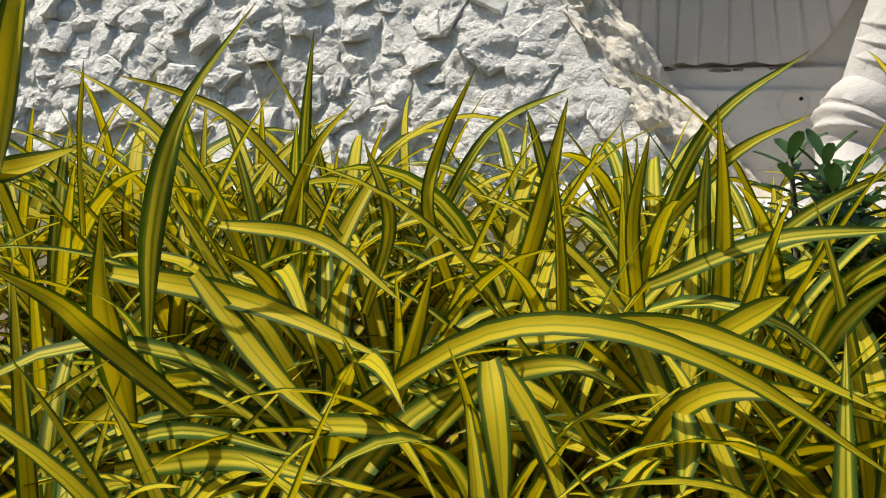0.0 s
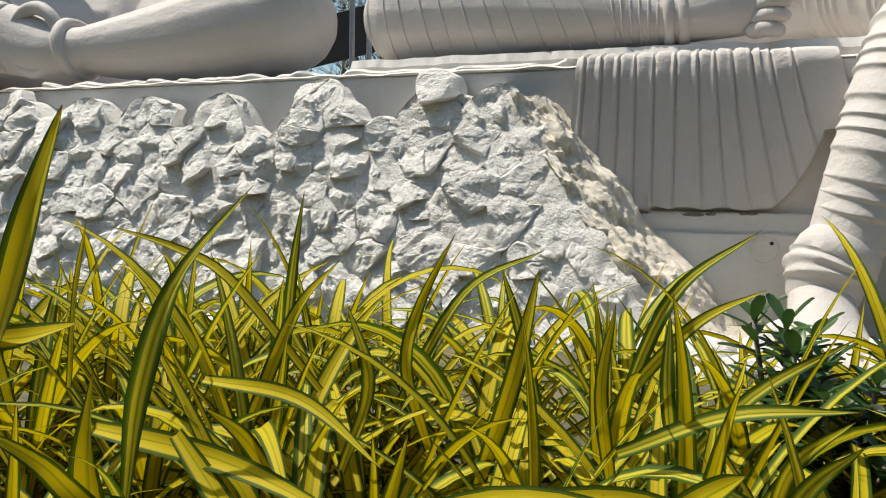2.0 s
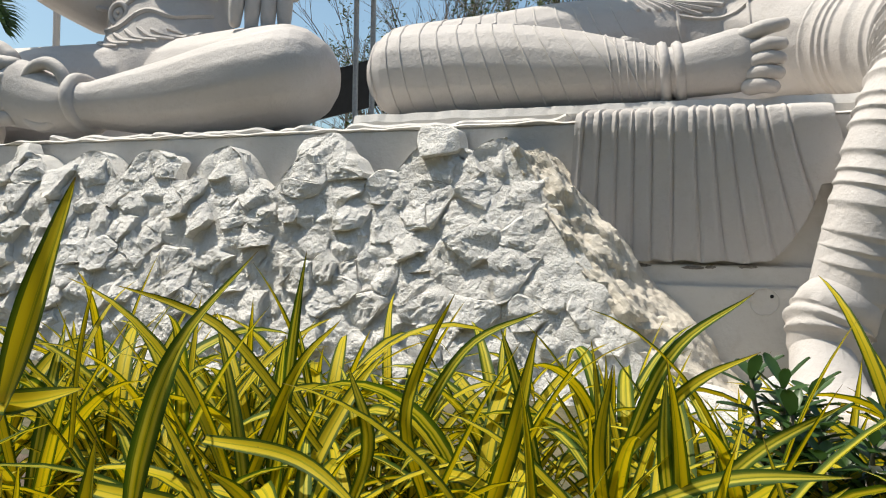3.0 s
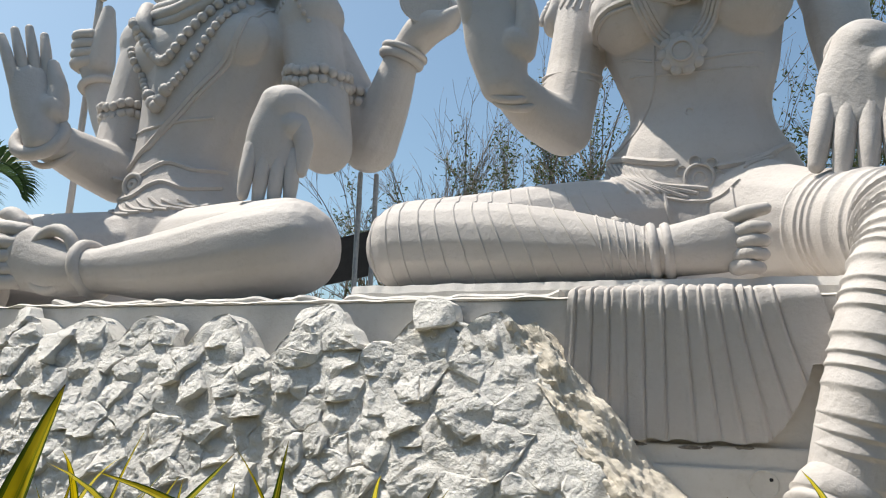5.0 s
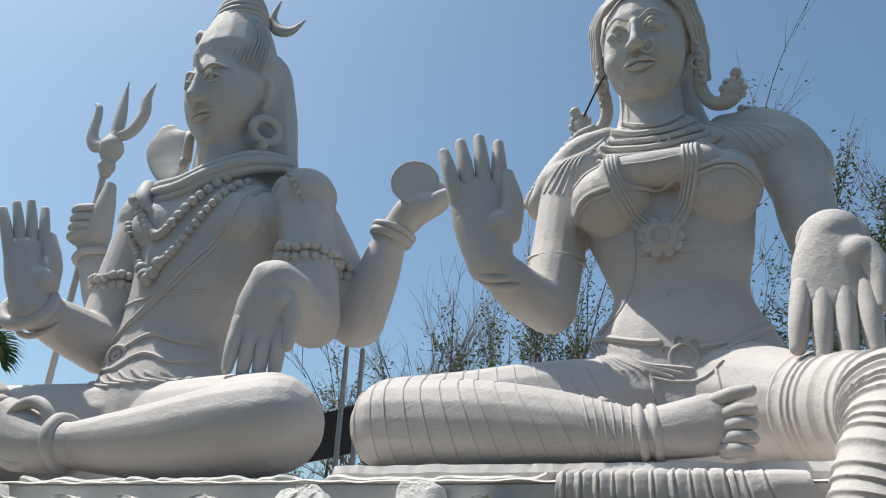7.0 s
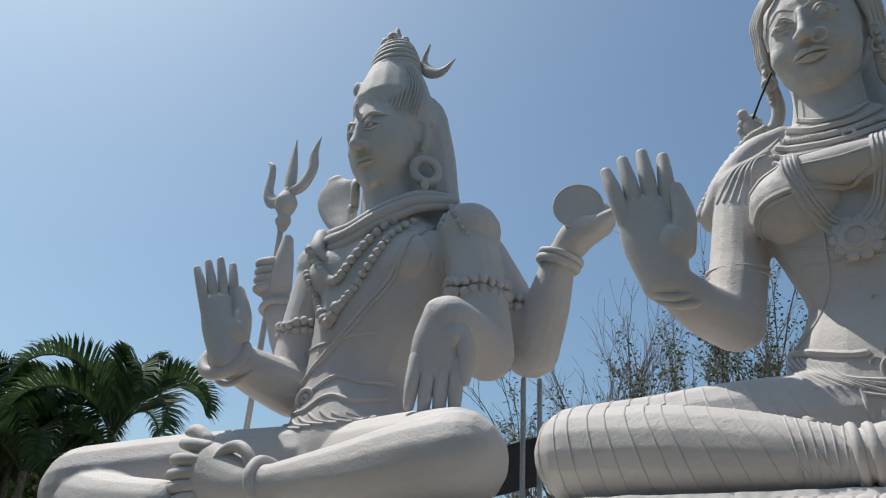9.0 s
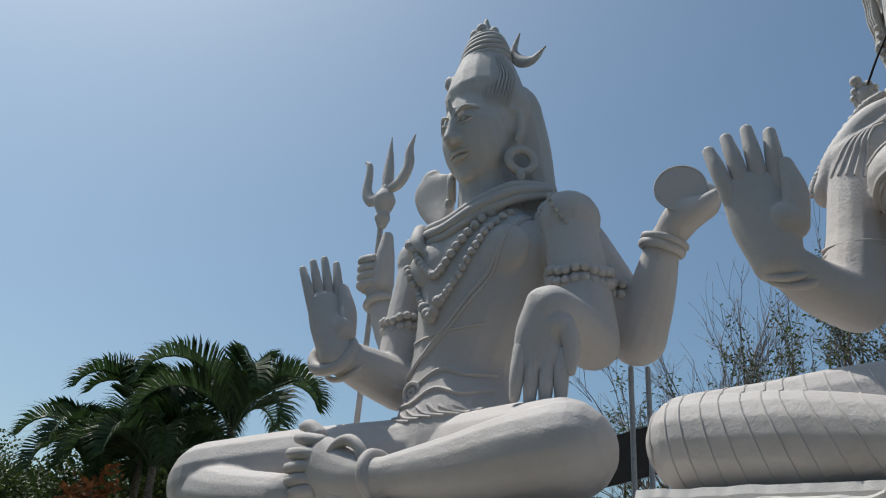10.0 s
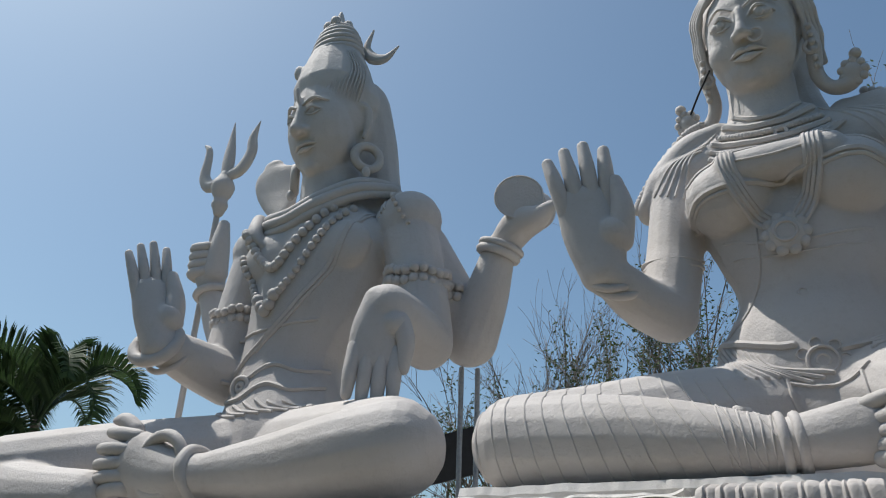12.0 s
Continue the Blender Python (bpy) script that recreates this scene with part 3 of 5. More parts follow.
def seated_woman():
    bm, late = bmesh.new(), bmesh.new()
    T, B = lambda *a, **k: tube(bm, *a, **k), lambda *a, **k: ball(bm, *a, **k)
    T([(0.07, 10.35, 3.3), (0.07, 10.35, 4.2), (0.07, 10.35, 4.85), (0.08, 10.35, 5.52), (0.05, 10.35, 6.2), (-0.03, 10.4, 7.0), (-0.08, 10.45, 7.9)],
      [(1.45, 0.95), (1.36, 0.9), (1.2, 0.8), (0.88, 0.6), (1.04, 0.66), (1.18, 0.64), (0.8, 0.48)])
    B((-0.70, 9.93, 6.86), (0.57, 0.52, 0.52))
    B((0.68, 9.93, 6.88), (0.57, 0.52, 0.52))
    T([(-0.62, 9.66, 7.1), (-0.05, 9.6, 7.12), (0.55, 9.66, 7.14)], [(0.26, 0.26), (0.24, 0.24), (0.26, 0.26)])
    T([(-1.42, 10.5, 7.55), (-0.1, 10.5, 7.95), (1.55, 10.5, 7.6)], [0.40, 0.36, 0.43])
    # the raised right hand
    T([(-1.4, 10.5, 7.6), (-1.51, 10.3, 6.47), (-1.56, 10.15, 5.97), (-1.6, 9.95, 5.42)], [0.38, 0.38, 0.38, 0.36])
    T([(-1.6, 9.95, 5.40), (-1.9, 9.6, 5.52), (-2.17, 9.25, 5.76)], [0.37, 0.33, 0.26])
    hand(bm, late, (-2.24, 9.2, 5.84), (-0.15, -0.08, 1), (0.30, -0.95, 0.12), 1.2, 1, 7, wide=0.96)
    # the left arm, hand hanging over the knee
    T([(1.6, 10.5, 7.6), (1.74, 10.45, 7.0), (1.76, 10.3, 6.5), (1.85, 10.2, 5.85)], [0.42, 0.39, 0.37, 0.34])
    T([(1.85, 10.2, 5.85), (1.82, 9.55, 5.72), (1.78, 8.98, 5.62)], [0.34, 0.31, 0.30])
    hand(bm, late, (1.77, 8.92, 5.62), (-0.13, -0.2, -1), (-0.12, -0.98, 0.15), 1.0, -1, 4, (0.62, 0.70, 0.72, 0.64), wide=1.2)
    # folded right leg, its foot across the lap; left leg hanging
    T([(-0.7, 10.0, 3.92), (-1.6, 9.4, 3.80), (-2.4, 9.05, 3.68), (-3.2, 8.8, 3.62)], [0.74, 0.66, 0.61, 0.56])
    T([(-3.18, 8.72, 3.58), (-2.2, 8.62, 3.53), (-1.3, 8.5, 3.44), (-0.35, 8.3, 3.33)], [0.54, 0.53, 0.45, 0.26])
    T([(-0.35, 8.28, 3.33), (0.0, 8.2, 3.36), (0.32, 8.15, 3.4)], [(0.25, 0.25), (0.28, 0.22), (0.31, 0.17)], side=(0, 0, 1))
    fingers(late, [(0.36, 8.1, 3.60), (0.46, 8.07, 3.47), (0.47, 8.06, 3.355), (0.46, 8.06, 3.24), (0.43, 8.07, 3.13)],
            [(0.70, 8.06, 3.69), (0.69, 8.02, 3.50), (0.68, 8.02, 3.365), (0.67, 8.02, 3.235), (0.63, 8.02, 3.11)], 0.074, (0, -0.03, 0.01))
    T([(0.7, 10.0, 4.0), (1.35, 9.1, 3.74), (1.95, 8.3, 3.48)], [0.8, 0.58, 0.5])
    tube(late, [(1.28, 9.25, 3.78), (1.58, 8.8, 3.63), (1.95, 8.22, 3.45), (2.05, 7.95, 3.32)], [0.60, 0.60, 0.585, 0.55], n=260, seg=72, slant=0.03, wave=lambda u: 0.975 + 0.04 * saw(u * 13 + 0.3 * math.sin(u * 21)) ** 1.5)
    T([(2.0, 8.05, 3.43), (1.85, 7.65, 3.1), (1.56, 7.4, 2.65), (1.28, 7.2, 1.92), (1.04, 7.05, 1.15)], [0.54, 0.45, 0.36, 0.29, 0.23])
    tube(late, [(2.0, 8.05, 3.45), (1.86, 7.65, 3.12), (1.58, 7.4, 2.65), (1.33, 7.2, 1.92), (1.09, 7.05, 1.12)], [0.60, 0.51, 0.40, 0.335, 0.262], n=380, seg=72, slant=-0.02,
         wave=lambda u: 0.97 + 0.07 * saw(u * 21 + 0.25 * math.sin(u * 37)) ** 1.5)
    tube(late, [(1.04, 7.02, 1.14), (1.0, 7.0, 1.04), (0.98, 6.98, 0.94)], [0.31, 0.325, 0.28], n=14, seg=48, slant=0.2, wave=lambda u: 1 + 0.05 * math.sin(u * 16))
    T([(0.95, 7.0, 0.95), (0.95, 6.85, 0.78), (0.98, 6.5, 0.6), (1.02, 6.2, 0.52)], [0.22, 0.24, (0.26, 0.17), (0.28, 0.11)])
    fingers(late, [(0.80, 6.15, 0.54), (0.93, 6.1, 0.52), (1.05, 6.1, 0.51), (1.17, 6.12, 0.5), (1.28, 6.18, 0.5)],
            [(0.78, 5.9, 0.53), (0.92, 5.86, 0.5), (1.05, 5.88, 0.49), (1.18, 5.92, 0.48), (1.3, 6.0, 0.48)], 0.08, (0, 0, 0.03))
    # neck and head
    T([(-0.1, 10.48, 7.8), (-0.1, 10.42, 8.35), (-0.1, 10.35, 8.85)], [0.56, 0.46, 0.44])
    tip_down = pose(-0.1, 10.2, 9.43, 14, 0, -9)
    F = lambda x, y, z: tip_down @ Vector((x, y, z))
    FB = lambda x, y, z, r: ball(bm, F(x, y, z), r, (14, 0, -9))
    FT = lambda pts, r, **k: tube(bm, [F(*p) for p in pts], r, **k)
    FB(0, 0.05, 0.2, (0.66, 0.74, 0.84))
    FB(0, -0.26, -0.08, (0.60, 0.46, 0.80))
    FB(0, -0.36, -0.55, (0.42, 0.32, 0.32))
    FB(0, -0.54, -0.70, (0.17, 0.13, 0.12))
    FT([(0, -0.68, 0.28), (0, -0.75, 0.06), (0, -0.82, -0.11)], [0.05, 0.062, 0.085])
    FB(-0.09, -0.77, -0.14, 0.07)
    FB(0.09, -0.77, -0.14, 0.07)
    tube(late, [F(-0.24, -0.64, -0.375), F(-0.09, -0.72, -0.335), F(0, -0.72, -0.35), F(0.09, -0.72, -0.335), F(0.24, -0.64, -0.375)], [0.012, 0.045, 0.04, 0.045, 0.012], n=20, seg=10)
    tube(late, [F(-0.18, -0.66, -0.42), F(0, -0.715, -0.445), F(0.18, -0.66, -0.42)], [0.015, 0.058, 0.015], n=14, seg=10)
    ring(late, F(0.17, -0.78, -0.20), 0.09, 0.02, (104, 0, -10), n=22, seg=6)
    for s in (-1, 1):
        tube(late, [F(s * 0.08, -0.69, 0.30), F(s * 0.27, -0.665, 0.395), F(s * 0.47, -0.51, 0.30)], [0.014, 0.022, 0.01], n=12, seg=8)
        FB(s * 0.26, -0.63, 0.15, (0.17, 0.075, 0.10))
        tube(late, [F(s * 0.08, -0.67, 0.12), F(s * 0.25, -0.715, 0.245), F(s * 0.44, -0.57, 0.14)], [0.014, 0.028, 0.014], seg=6)
        tube(late, [F(s * 0.1, -0.66, 0.12), F(s * 0.26, -0.69, 0.06), F(s * 0.43, -0.57, 0.12)], [0.01, 0.016, 0.01], seg=6)
        ball(late, F(s * 0.26, -0.685, 0.15), (0.065, 0.03, 0.07), (14, 0, -9))
        FB(s * 0.32, -0.44, -0.22, (0.25, 0.2, 0.26))
    # hair framed by plaits, a veil and a tiara
    FB(0, 0.28, 0.42, (0.78, 0.66, 0.82))
    T([(0.0, 10.8, 10.0), (0.0, 10.9, 9.0), (0.0, 10.85, 8.0)], [(0.74, 0.4), (0.62, 0.32), (0.9, 0.28)])
    for k in range(4):
        g, y = 0.045 * k, 0.07 * k
        tube(late, [F(-0.66 - g, -0.02 + y, -0.5), F(-0.70 - g, -0.14 + y, 0.1), F(-0.55 - g, -0.36 + y, 0.62 + g), F(0, -0.50 + y, 0.86 + g), F(0.55 + g, -0.36 + y, 0.62 + g),
                    F(0.70 + g, -0.14 + y, 0.1), F(0.66 + g, -0.02 + y, -0.5)], [0.045] * 7, n=40, seg=8, wave=lambda u: 1 + 0.25 * math.sin(u * 190))
    T([(-0.05, 10.45, 10.4), (-0.05, 10.5, 10.9), (-0.05, 10.5, 11.3), (-0.05, 10.5, 11.7)], [0.62, 0.46, 0.3, 0.06])
    for a in range(14):
        ball(late, (-0.05 + 0.60 * math.cos(a * 0.449), 10.45 + 0.55 * math.sin(a * 0.449), 10.62), (0.09, 0.09, 0.17))
    # ear ornaments curling out on to the shoulders
    for s in (-1, 1):
        FT([(s * 0.70, 0.0, 0.1), (s * 0.74, -0.02, -0.3), (s * 0.70, -0.02, -0.72), (s * 0.84, -0.02, -0.98), (s * 1.08, -0.02, -0.98), (s * 1.2, -0.02, -0.78)],
           [0.07, 0.105, 0.10, 0.10, 0.115, 0.05])
        FB(s * 1.12, -0.02, -0.86, (0.15, 0.12, 0.16))
        for k in range(9):
            ball(late, F(s * (1.13 + 0.14 * math.cos(k * 0.7)), -0.05, -0.86 + 0.15 * math.sin(k * 0.7)), 0.06)
        ball(late, F(s * 1.2, -0.04, -0.62), 0.08)
        for k in range(6):
            ball(late, F(s * 0.74, -0.13, -0.05 - 0.12 * k), 0.045)
        ring(late, F(s * 0.72, -0.12, -0.35), 0.09, 0.03, (100, 0, 0))
    # shawl over the shoulders, standing out as a flat wing
    T([(-0.8, 10.55, 8.2), (-1.2, 10.55, 8.03), (-1.6, 10.55, 7.62), (-1.85, 10.55, 7.27)], [(0.2, 0.32), (0.27, 0.36), (0.26, 0.36), (0.15, 0.3)])
    T([(0.9, 10.62, 8.2), (1.4, 10.66, 8.1), (1.78, 10.66, 7.75), (1.98, 10.62, 7.42)], [(0.24, 0.3), (0.36, 0.4), (0.36, 0.48), (0.2, 0.4)])
    skin = Skin(remeshed(bm, 0.030, 3), late)
    bm = skin.bm
    # blouse hem, band over it, garland with pendant
    skin.line([(-1.2, 6.62), (-1.0, 6.76), (-0.65, 6.82), (-0.4, 6.84), (0.17, 6.9), (0.46, 6.97), (0.88, 7.0), (1.18, 6.8)], 0.045, 40)
    skin.line([(-1.19, 6.54), (-1.0, 6.68), (-0.65, 6.74)], 0.03)
    skin.line([(0.46, 6.89), (0.88, 6.92), (1.17, 6.73)], 0.03)
    skin.line([(-1.18, 7.05), (-0.8, 7.28), (-0.3, 7.34), (0.2, 7.38), (0.8, 7.34), (1.2, 7.1)], 0.03, 36)
    skin.line([(-0.55, 7.12), (-0.1, 7.1), (0.3, 7.16)], 0.018)
    for w in (0.0, 0.055, 0.11, 0.16):
        skin.line([(-0.8 + w, 7.55), (-0.74 + w, 7.3), (-0.70 + w, 7.0), (-0.56 + w, 6.6 + 0.3 * w), (-0.3 + 0.6 * w, 6.26 + w), (-0.08, 6.16 + w), (0.16 - 0.6 * w, 6.3 + w),
                   (0.36 - w, 6.66 + 0.3 * w), (0.44 - w, 7.0), (0.46 - w, 7.35), (0.55 - w, 7.62), (0.8 - w, 7.8)], 0.036, 70, lift=0.015)
    p = skin.front(-0.08, 6.14, lift=0.05)
    ball(bm, p, (0.24, 0.08, 0.24))
    for k in range(10):
        ball(bm, p + Vector((0.22 * math.cos(k * 0.628), 0, 0.22 * math.sin(k * 0.628))), (0.08, 0.05, 0.08), u=10, v=8)
    ring(bm, p + Vector((0, -0.075, 0)), 0.13, 0.02, (90, 0, 0))
    for z, w, r in ((8.14, 0.42, 0.04), (8.02, 0.56, 0.055), (7.88, 0.66, 0.04), (7.76, 0.72, 0.05), (7.63, 0.76, 0.04), (7.52, 0.78, 0.05)):
        skin.line([(-0.1 - w, z + 0.12), (-0.1 - w * 0.5, z - 0.06), (-0.1, z - 0.12), (-0.1 + w * 0.5, z - 0.06), (-0.1 + w, z + 0.12)], r, 24, lift=0.01)
    skin.beads([(-0.72, 7.95), (-0.4, 7.82), (-0.1, 7.77), (0.2, 7.82), (0.55, 7.97)], 0.048, 30)
    skin.beads([(-0.78, 7.68), (-0.4, 7.54), (-0.1, 7.48), (0.2, 7.54), (0.6, 7.7)], 0.042, 34)
    p = skin.front(0.05, 7.72, lift=0.03)
    ring(bm, p, 0.07, 0.03, (90, 0, 0), n=16, seg=6)
    # folds of the shawl gathered from the collar to the arm
    for k in range(5):
        skin.line([(0.55 + 0.14 * k, 8.18 - 0.03 * k), (0.95 + 0.13 * k, 7.85), (1.2 + 0.12 * k, 7.45 + 0.03 * k)], 0.022, 14)
        skin.line([(-0.8 - 0.05 * k, 8.1 - 0.07 * k), (-1.15 - 0.06 * k, 7.72), (-1.3 - 0.1 * k, 7.1 + 0.04 * k)], 0.022, 14)
    # creases, navel, waist ornaments, sash
    skin.line([(-0.85, 6.28), (-0.1, 6.05), (0.85, 6.16)], 0.02)
    skin.line([(-0.75, 6.02), (-0.1, 5.9), (0.8, 5.98)], 0.014)
    p = skin.front(-0.02, 5.4)
    ring(bm, p, 0.045, 0.014, (90, 0, 0), n=14, seg=6)
    skin.line([(-0.42, 6.3), (-0.46, 5.75), (-0.66, 5.3), (-1.0, 4.95)], 0.024)
    skin.line([(-1.15, 5.0), (-0.8, 4.86), (-0.4, 4.72), (-0.2, 4.7)], 0.05)
    skin.line([(0.3, 4.6), (0.7, 4.68), (1.0, 4.9), (1.25, 5.12)], 0.04)
    rnd = random.Random(5)
    for k in range(9):
        x = -1.15 + 0.07 * k
        skin.line([(x, 4.95 - 0.04 * k), (x + 0.18, 4.6 - 0.02 * k), (x + 0.42 + 0.04 * k, 4.28 + rnd.uniform(-.05, .05))], 0.032, 12)
    for k in range(5):
        skin.line([(1.2 - 0.08 * k, 5.1 - 0.09 * k), (0.95 - 0.09 * k, 4.85 - 0.07 * k), (0.6, 4.68 - 0.03 * k)], 0.026, 10)
    p = skin.front(0.08, 4.48, lift=-0.01)
    for r in (0.07, 0.16):
        ring(bm, p, r, 0.02, (90, 0, 0))
    for k in range(7):
        ring(bm, p + Vector((0.22 * math.cos(k * 0.9), 0.02, 0.22 * math.sin(k * 0.9))), 0.06, 0.012, (90, 0, 0), n=14, seg=6)
    skin.line([(-0.32, 4.3), (-0.26, 3.95), (-0.2, 3.8)], 0.028)
    skin.line([(-0.3, 4.25), (0.0, 4.18), (0.3, 4.2), (0.5, 4.35)], 0.026)
    skin.line([(0.42, 4.3), (0.45, 4.0), (0.5, 3.85)], 0.026)
    # sari folds slanting round the folded leg
    for k in range(14):
        x = -3.62 + 0.2 * k + rnd.uniform(-.03, .03)
        lean = 0.12 + 0.05 * k
        skin.line([(x, 4.3), (x + lean * 0.25, 3.95), (x + lean * 0.7, 3.5), (x + lean, 3.08)], 0.013 if k else 0.022, 24)
    skin.line([(-0.98, 3.9), (-0.75, 3.72), (-0.5, 3.66)], 0.04, 12)
    for k in range(6):
        skin.line([(-0.95 + 0.1 * k, 3.8 - 0.03 * k), (-0.85 + 0.085 * k, 3.45), (-0.82 + 0.08 * k, 3.1)], 0.013, 12)
    ring(bm, (-0.36, 8.31, 3.33), 0.28, 0.05, (0, 84, 8))
    ring(bm, (-0.22, 8.29, 3.33), 0.265, 0.055, (0, 84, 8))
    # bangles, arm bands, lace of the shawl
    for c, r, thick, turn in (((-2.16, 9.28, 5.74), 0.29, 0.055, (48, 24, 0)), ((-2.09, 9.36, 5.68), 0.315, 0.055, (50, 26, 0)), ((1.8, 9.12, 5.64), 0.33, 0.055, (84, 0, -6)),
                              ((-1.55, 10.22, 6.2), 0.395, 0.022, (10, 2, 0)), ((-1.55, 10.2, 6.1), 0.39, 0.022, (10, 2, 0))):
        ring(bm, c, r, thick, turn)
    for q in spline([(-0.95, 8.42), (-1.2, 8.3), (-1.6, 7.86), (-1.88, 7.42), (-1.97, 7.22)], 21):
        ball(bm, (q[0] - 0.05, 10.42, q[1]), 0.066, u=8, v=6)
    for q in spline([(1.15, 8.52), (1.6, 8.34), (1.97, 7.96), (2.15, 7.6), (2.16, 7.42)], 21):
        ball(bm, (q[0], 10.6, q[1]), 0.065, u=8, v=6)
    ob = part("statue", skin.joined(), STATUE, smooth=50)
    return tagged(ob, "white painted seated draped statue with one leg hanging down", "statue")


seated_man()
seated_woman()


# ---- ground, plinth and ledge ----
GZ = 0.40


def ground():
    bm = bmesh.new()
    n = 90
    xs = [math.copysign(abs(u) ** 3.2 * 1500, u) for u in (2 * i / n - 1 for i in range(n + 1))]
    rows = [[bm.verts.new((x, y, GZ + (0.06 * noise.noise(Vector((x * 0.4, y * 0.4, 0))) if abs(x) < 40 and abs(y) < 40 else 0) - 0.03)) for x in xs] for y in xs]
    for a, b in zip(rows, rows[1:]):
        for i in range(n):
            bm.faces.new((a[i], a[i + 1], b[i + 1], b[i]))
    return tagged(part("ground", bm, GROUND, smooth=180), "dry brown earth reaching to the horizon", "ground", kind="structure")


def sky_screen():
    """A dark screen outlined like a belt of trees, added unseen behind the path to cut the sky fill on the fronts."""
    bm = bmesh.new()
    rows = []
    for i in range(81):
        x = -45 + 90 * i / 80
        top = 11 + 2.5 * noise.noise(Vector((x * 0.15, 4, 0))) + 1.2 * noise.noise(Vector((x * 0.7, 4, 0)))
        rows.append([bm.verts.new((x, -9 + 0.7 * noise.noise(Vector((x * 0.5, k * 0.9, 1))) - 0.25 * k * (k > 9), GZ - 0.1 + (top - GZ) * k / 12)) for k in range(13)])
    for a, b in zip(rows, rows[1:]):
        for k in range(12):
            bm.faces.new((a[k], b[k], b[k + 1], a[k + 1]))
    return tagged(part("backdrop", bm, SCREEN_GREEN, smooth=180), "added dark green screen behind the camera that cuts the sky fill", "trees", kind="structure")


def rough_slab(bm, x0, x1, y0, y1, z0, z1, rough, n, seed):
    """A slab with a hand-made, uneven front edge."""
    prev = None
    for i in range(n + 1):
        x = x0 + (x1 - x0) * i / n
        w = rough * noise.noise(Vector((x * 2.1, seed, 0))) + 0.5 * rough * noise.noise(Vector((x * 7.3, seed, 3)))
        h = 0.6 * rough * noise.noise(Vector((x * 3.1, seed, 7)))
        row = [bm.verts.new(q) for q in ((x, y1, z0), (x, y0 + w + 0.02, z0), (x, y0 + w, z0 + (z1 - z0) * 0.45 + h), (x, y0 + w + 0.04, z1 + h), (x, y1, z1 + h * 0.3))]
        if prev:
            for k in range(4):
                bm.faces.new((prev[k], row[k], row[k + 1], prev[k + 1]))
        else:
            bm.faces.new(row[::-1])
        prev = row
    bm.faces.new(prev)


def plinth():
    bm = bmesh.new()
    box(bm, (-17, 7.62, GZ - 0.3), (6, 14.5, 2.775))
    bmesh.ops.bevel(bm, geom=bm.edges, offset=0.012, segments=2, affect="EDGES")
    ob = tagged(part("wall_plinth", bm, PLASTER, smooth=40), "white plastered plinth wall with a stepped band", "wall", kind="structure")
    for y0, y1, top in ((7.55, 7.617, 1.49), (7.50, 7.547, 1.31)):
        bm = bmesh.new()
        box(bm, (-17, y0, GZ - 0.3), (6, y1, top))
        bmesh.ops.bevel(bm, geom=bm.edges, offset=0.012, segments=2, affect="EDGES")
        part("band", bm, PLASTER, ob, smooth=40)
    bm = bmesh.new()
    rough_slab(bm, -17, 6, 7.6, 14.4, 2.779, 2.815, 0.06, 700, 1)
    rough_slab(bm, -7.6, -1.2, 7.74, 14.0, 2.815, 2.87, 0.13, 400, 5)
    rough_slab(bm, -3.6, 2.4, 8.02, 12.0, 2.87, 3.03, 0.045, 320, 9)
    part("ledge", bm, PLASTER, ob, "rough plaster ledge along the top", smooth=35)
    # a filled core hole, a plug in it and chipped paint on the bands
    bm = bmesh.new()
    ring(bm, (0.562, 7.497, 1.19), 0.115, 0.006, (90, 0, 0), n=30, seg=6)
    part("core_hole", bm, PLASTER, ob, "round scar of a filled core hole", smooth=180)
    bm = bmesh.new()
    ball(bm, (0.62, 7.497, 1.235), (0.016, 0.008, 0.016), u=10, v=8)
    part("plug", bm, BLACK, ob, "dark drilled hole", smooth=180)
    rnd = random.Random(8)
    for x, z, w in ((-0.02, 1.465, 0.12), (-0.48, 1.475, 0.1), (0.42, 1.48, 0.09), (0.12, 1.47, 0.05)):
        bm = bmesh.new()
        rim = [bm.verts.new((x + w * math.cos(a) * rnd.uniform(0.7, 1.1), 7.5475, z + 0.018 * math.sin(a) * rnd.uniform(0.6, 1.2))) for a in (2 * math.pi * k / 18 for k in range(18))]
        mid = bm.verts.new((x, 7.544, z))
        for k in range(18):
            bm.faces.new((rim[k], rim[(k + 1) % 18], mid))
        part("chip", bm, CHIP, ob, "dark chip in the paint")
    return ob


def grow(poly, k):
    c = sum(poly, Vector((0, 0))) / len(poly)
    return [c + (p - c) * k for p in poly]


def cell(seed, others, lo, hi):
    """The part of the box lo, hi that is nearer to seed than to all the others."""
    poly = [Vector((lo[0], lo[1])), Vector((hi[0], lo[1])), Vector((hi[0], hi[1])), Vector((lo[0], hi[1]))]
    for o in others:
        m, d = (seed + o) / 2, o - seed
        out = []
        for a, b in zip(poly, poly[1:] + poly[:1]):
            da, db = (a - m).dot(d), (b - m).dot(d)
            if da <= 0:
                out.append(a)
            if da * db < 0:
                out.append(a + (b - a) * (da / (da - db)))
        poly = out
        if len(poly) < 3:
            return []
    return poly


def rock_top(x):
    humps = ((-8.6, 0.5), (-7.5, 0.6), (-6.55, 0.55), (-5.75, 0.42), (-4.75, 0.45), (-3.55, 0.5), (-2.4, 0.45), (-1.75, 0.5))
    return 2.26 + 0.51 * max([0.0] + [1 - ((x - c) / w) ** 2 for c, w in humps])


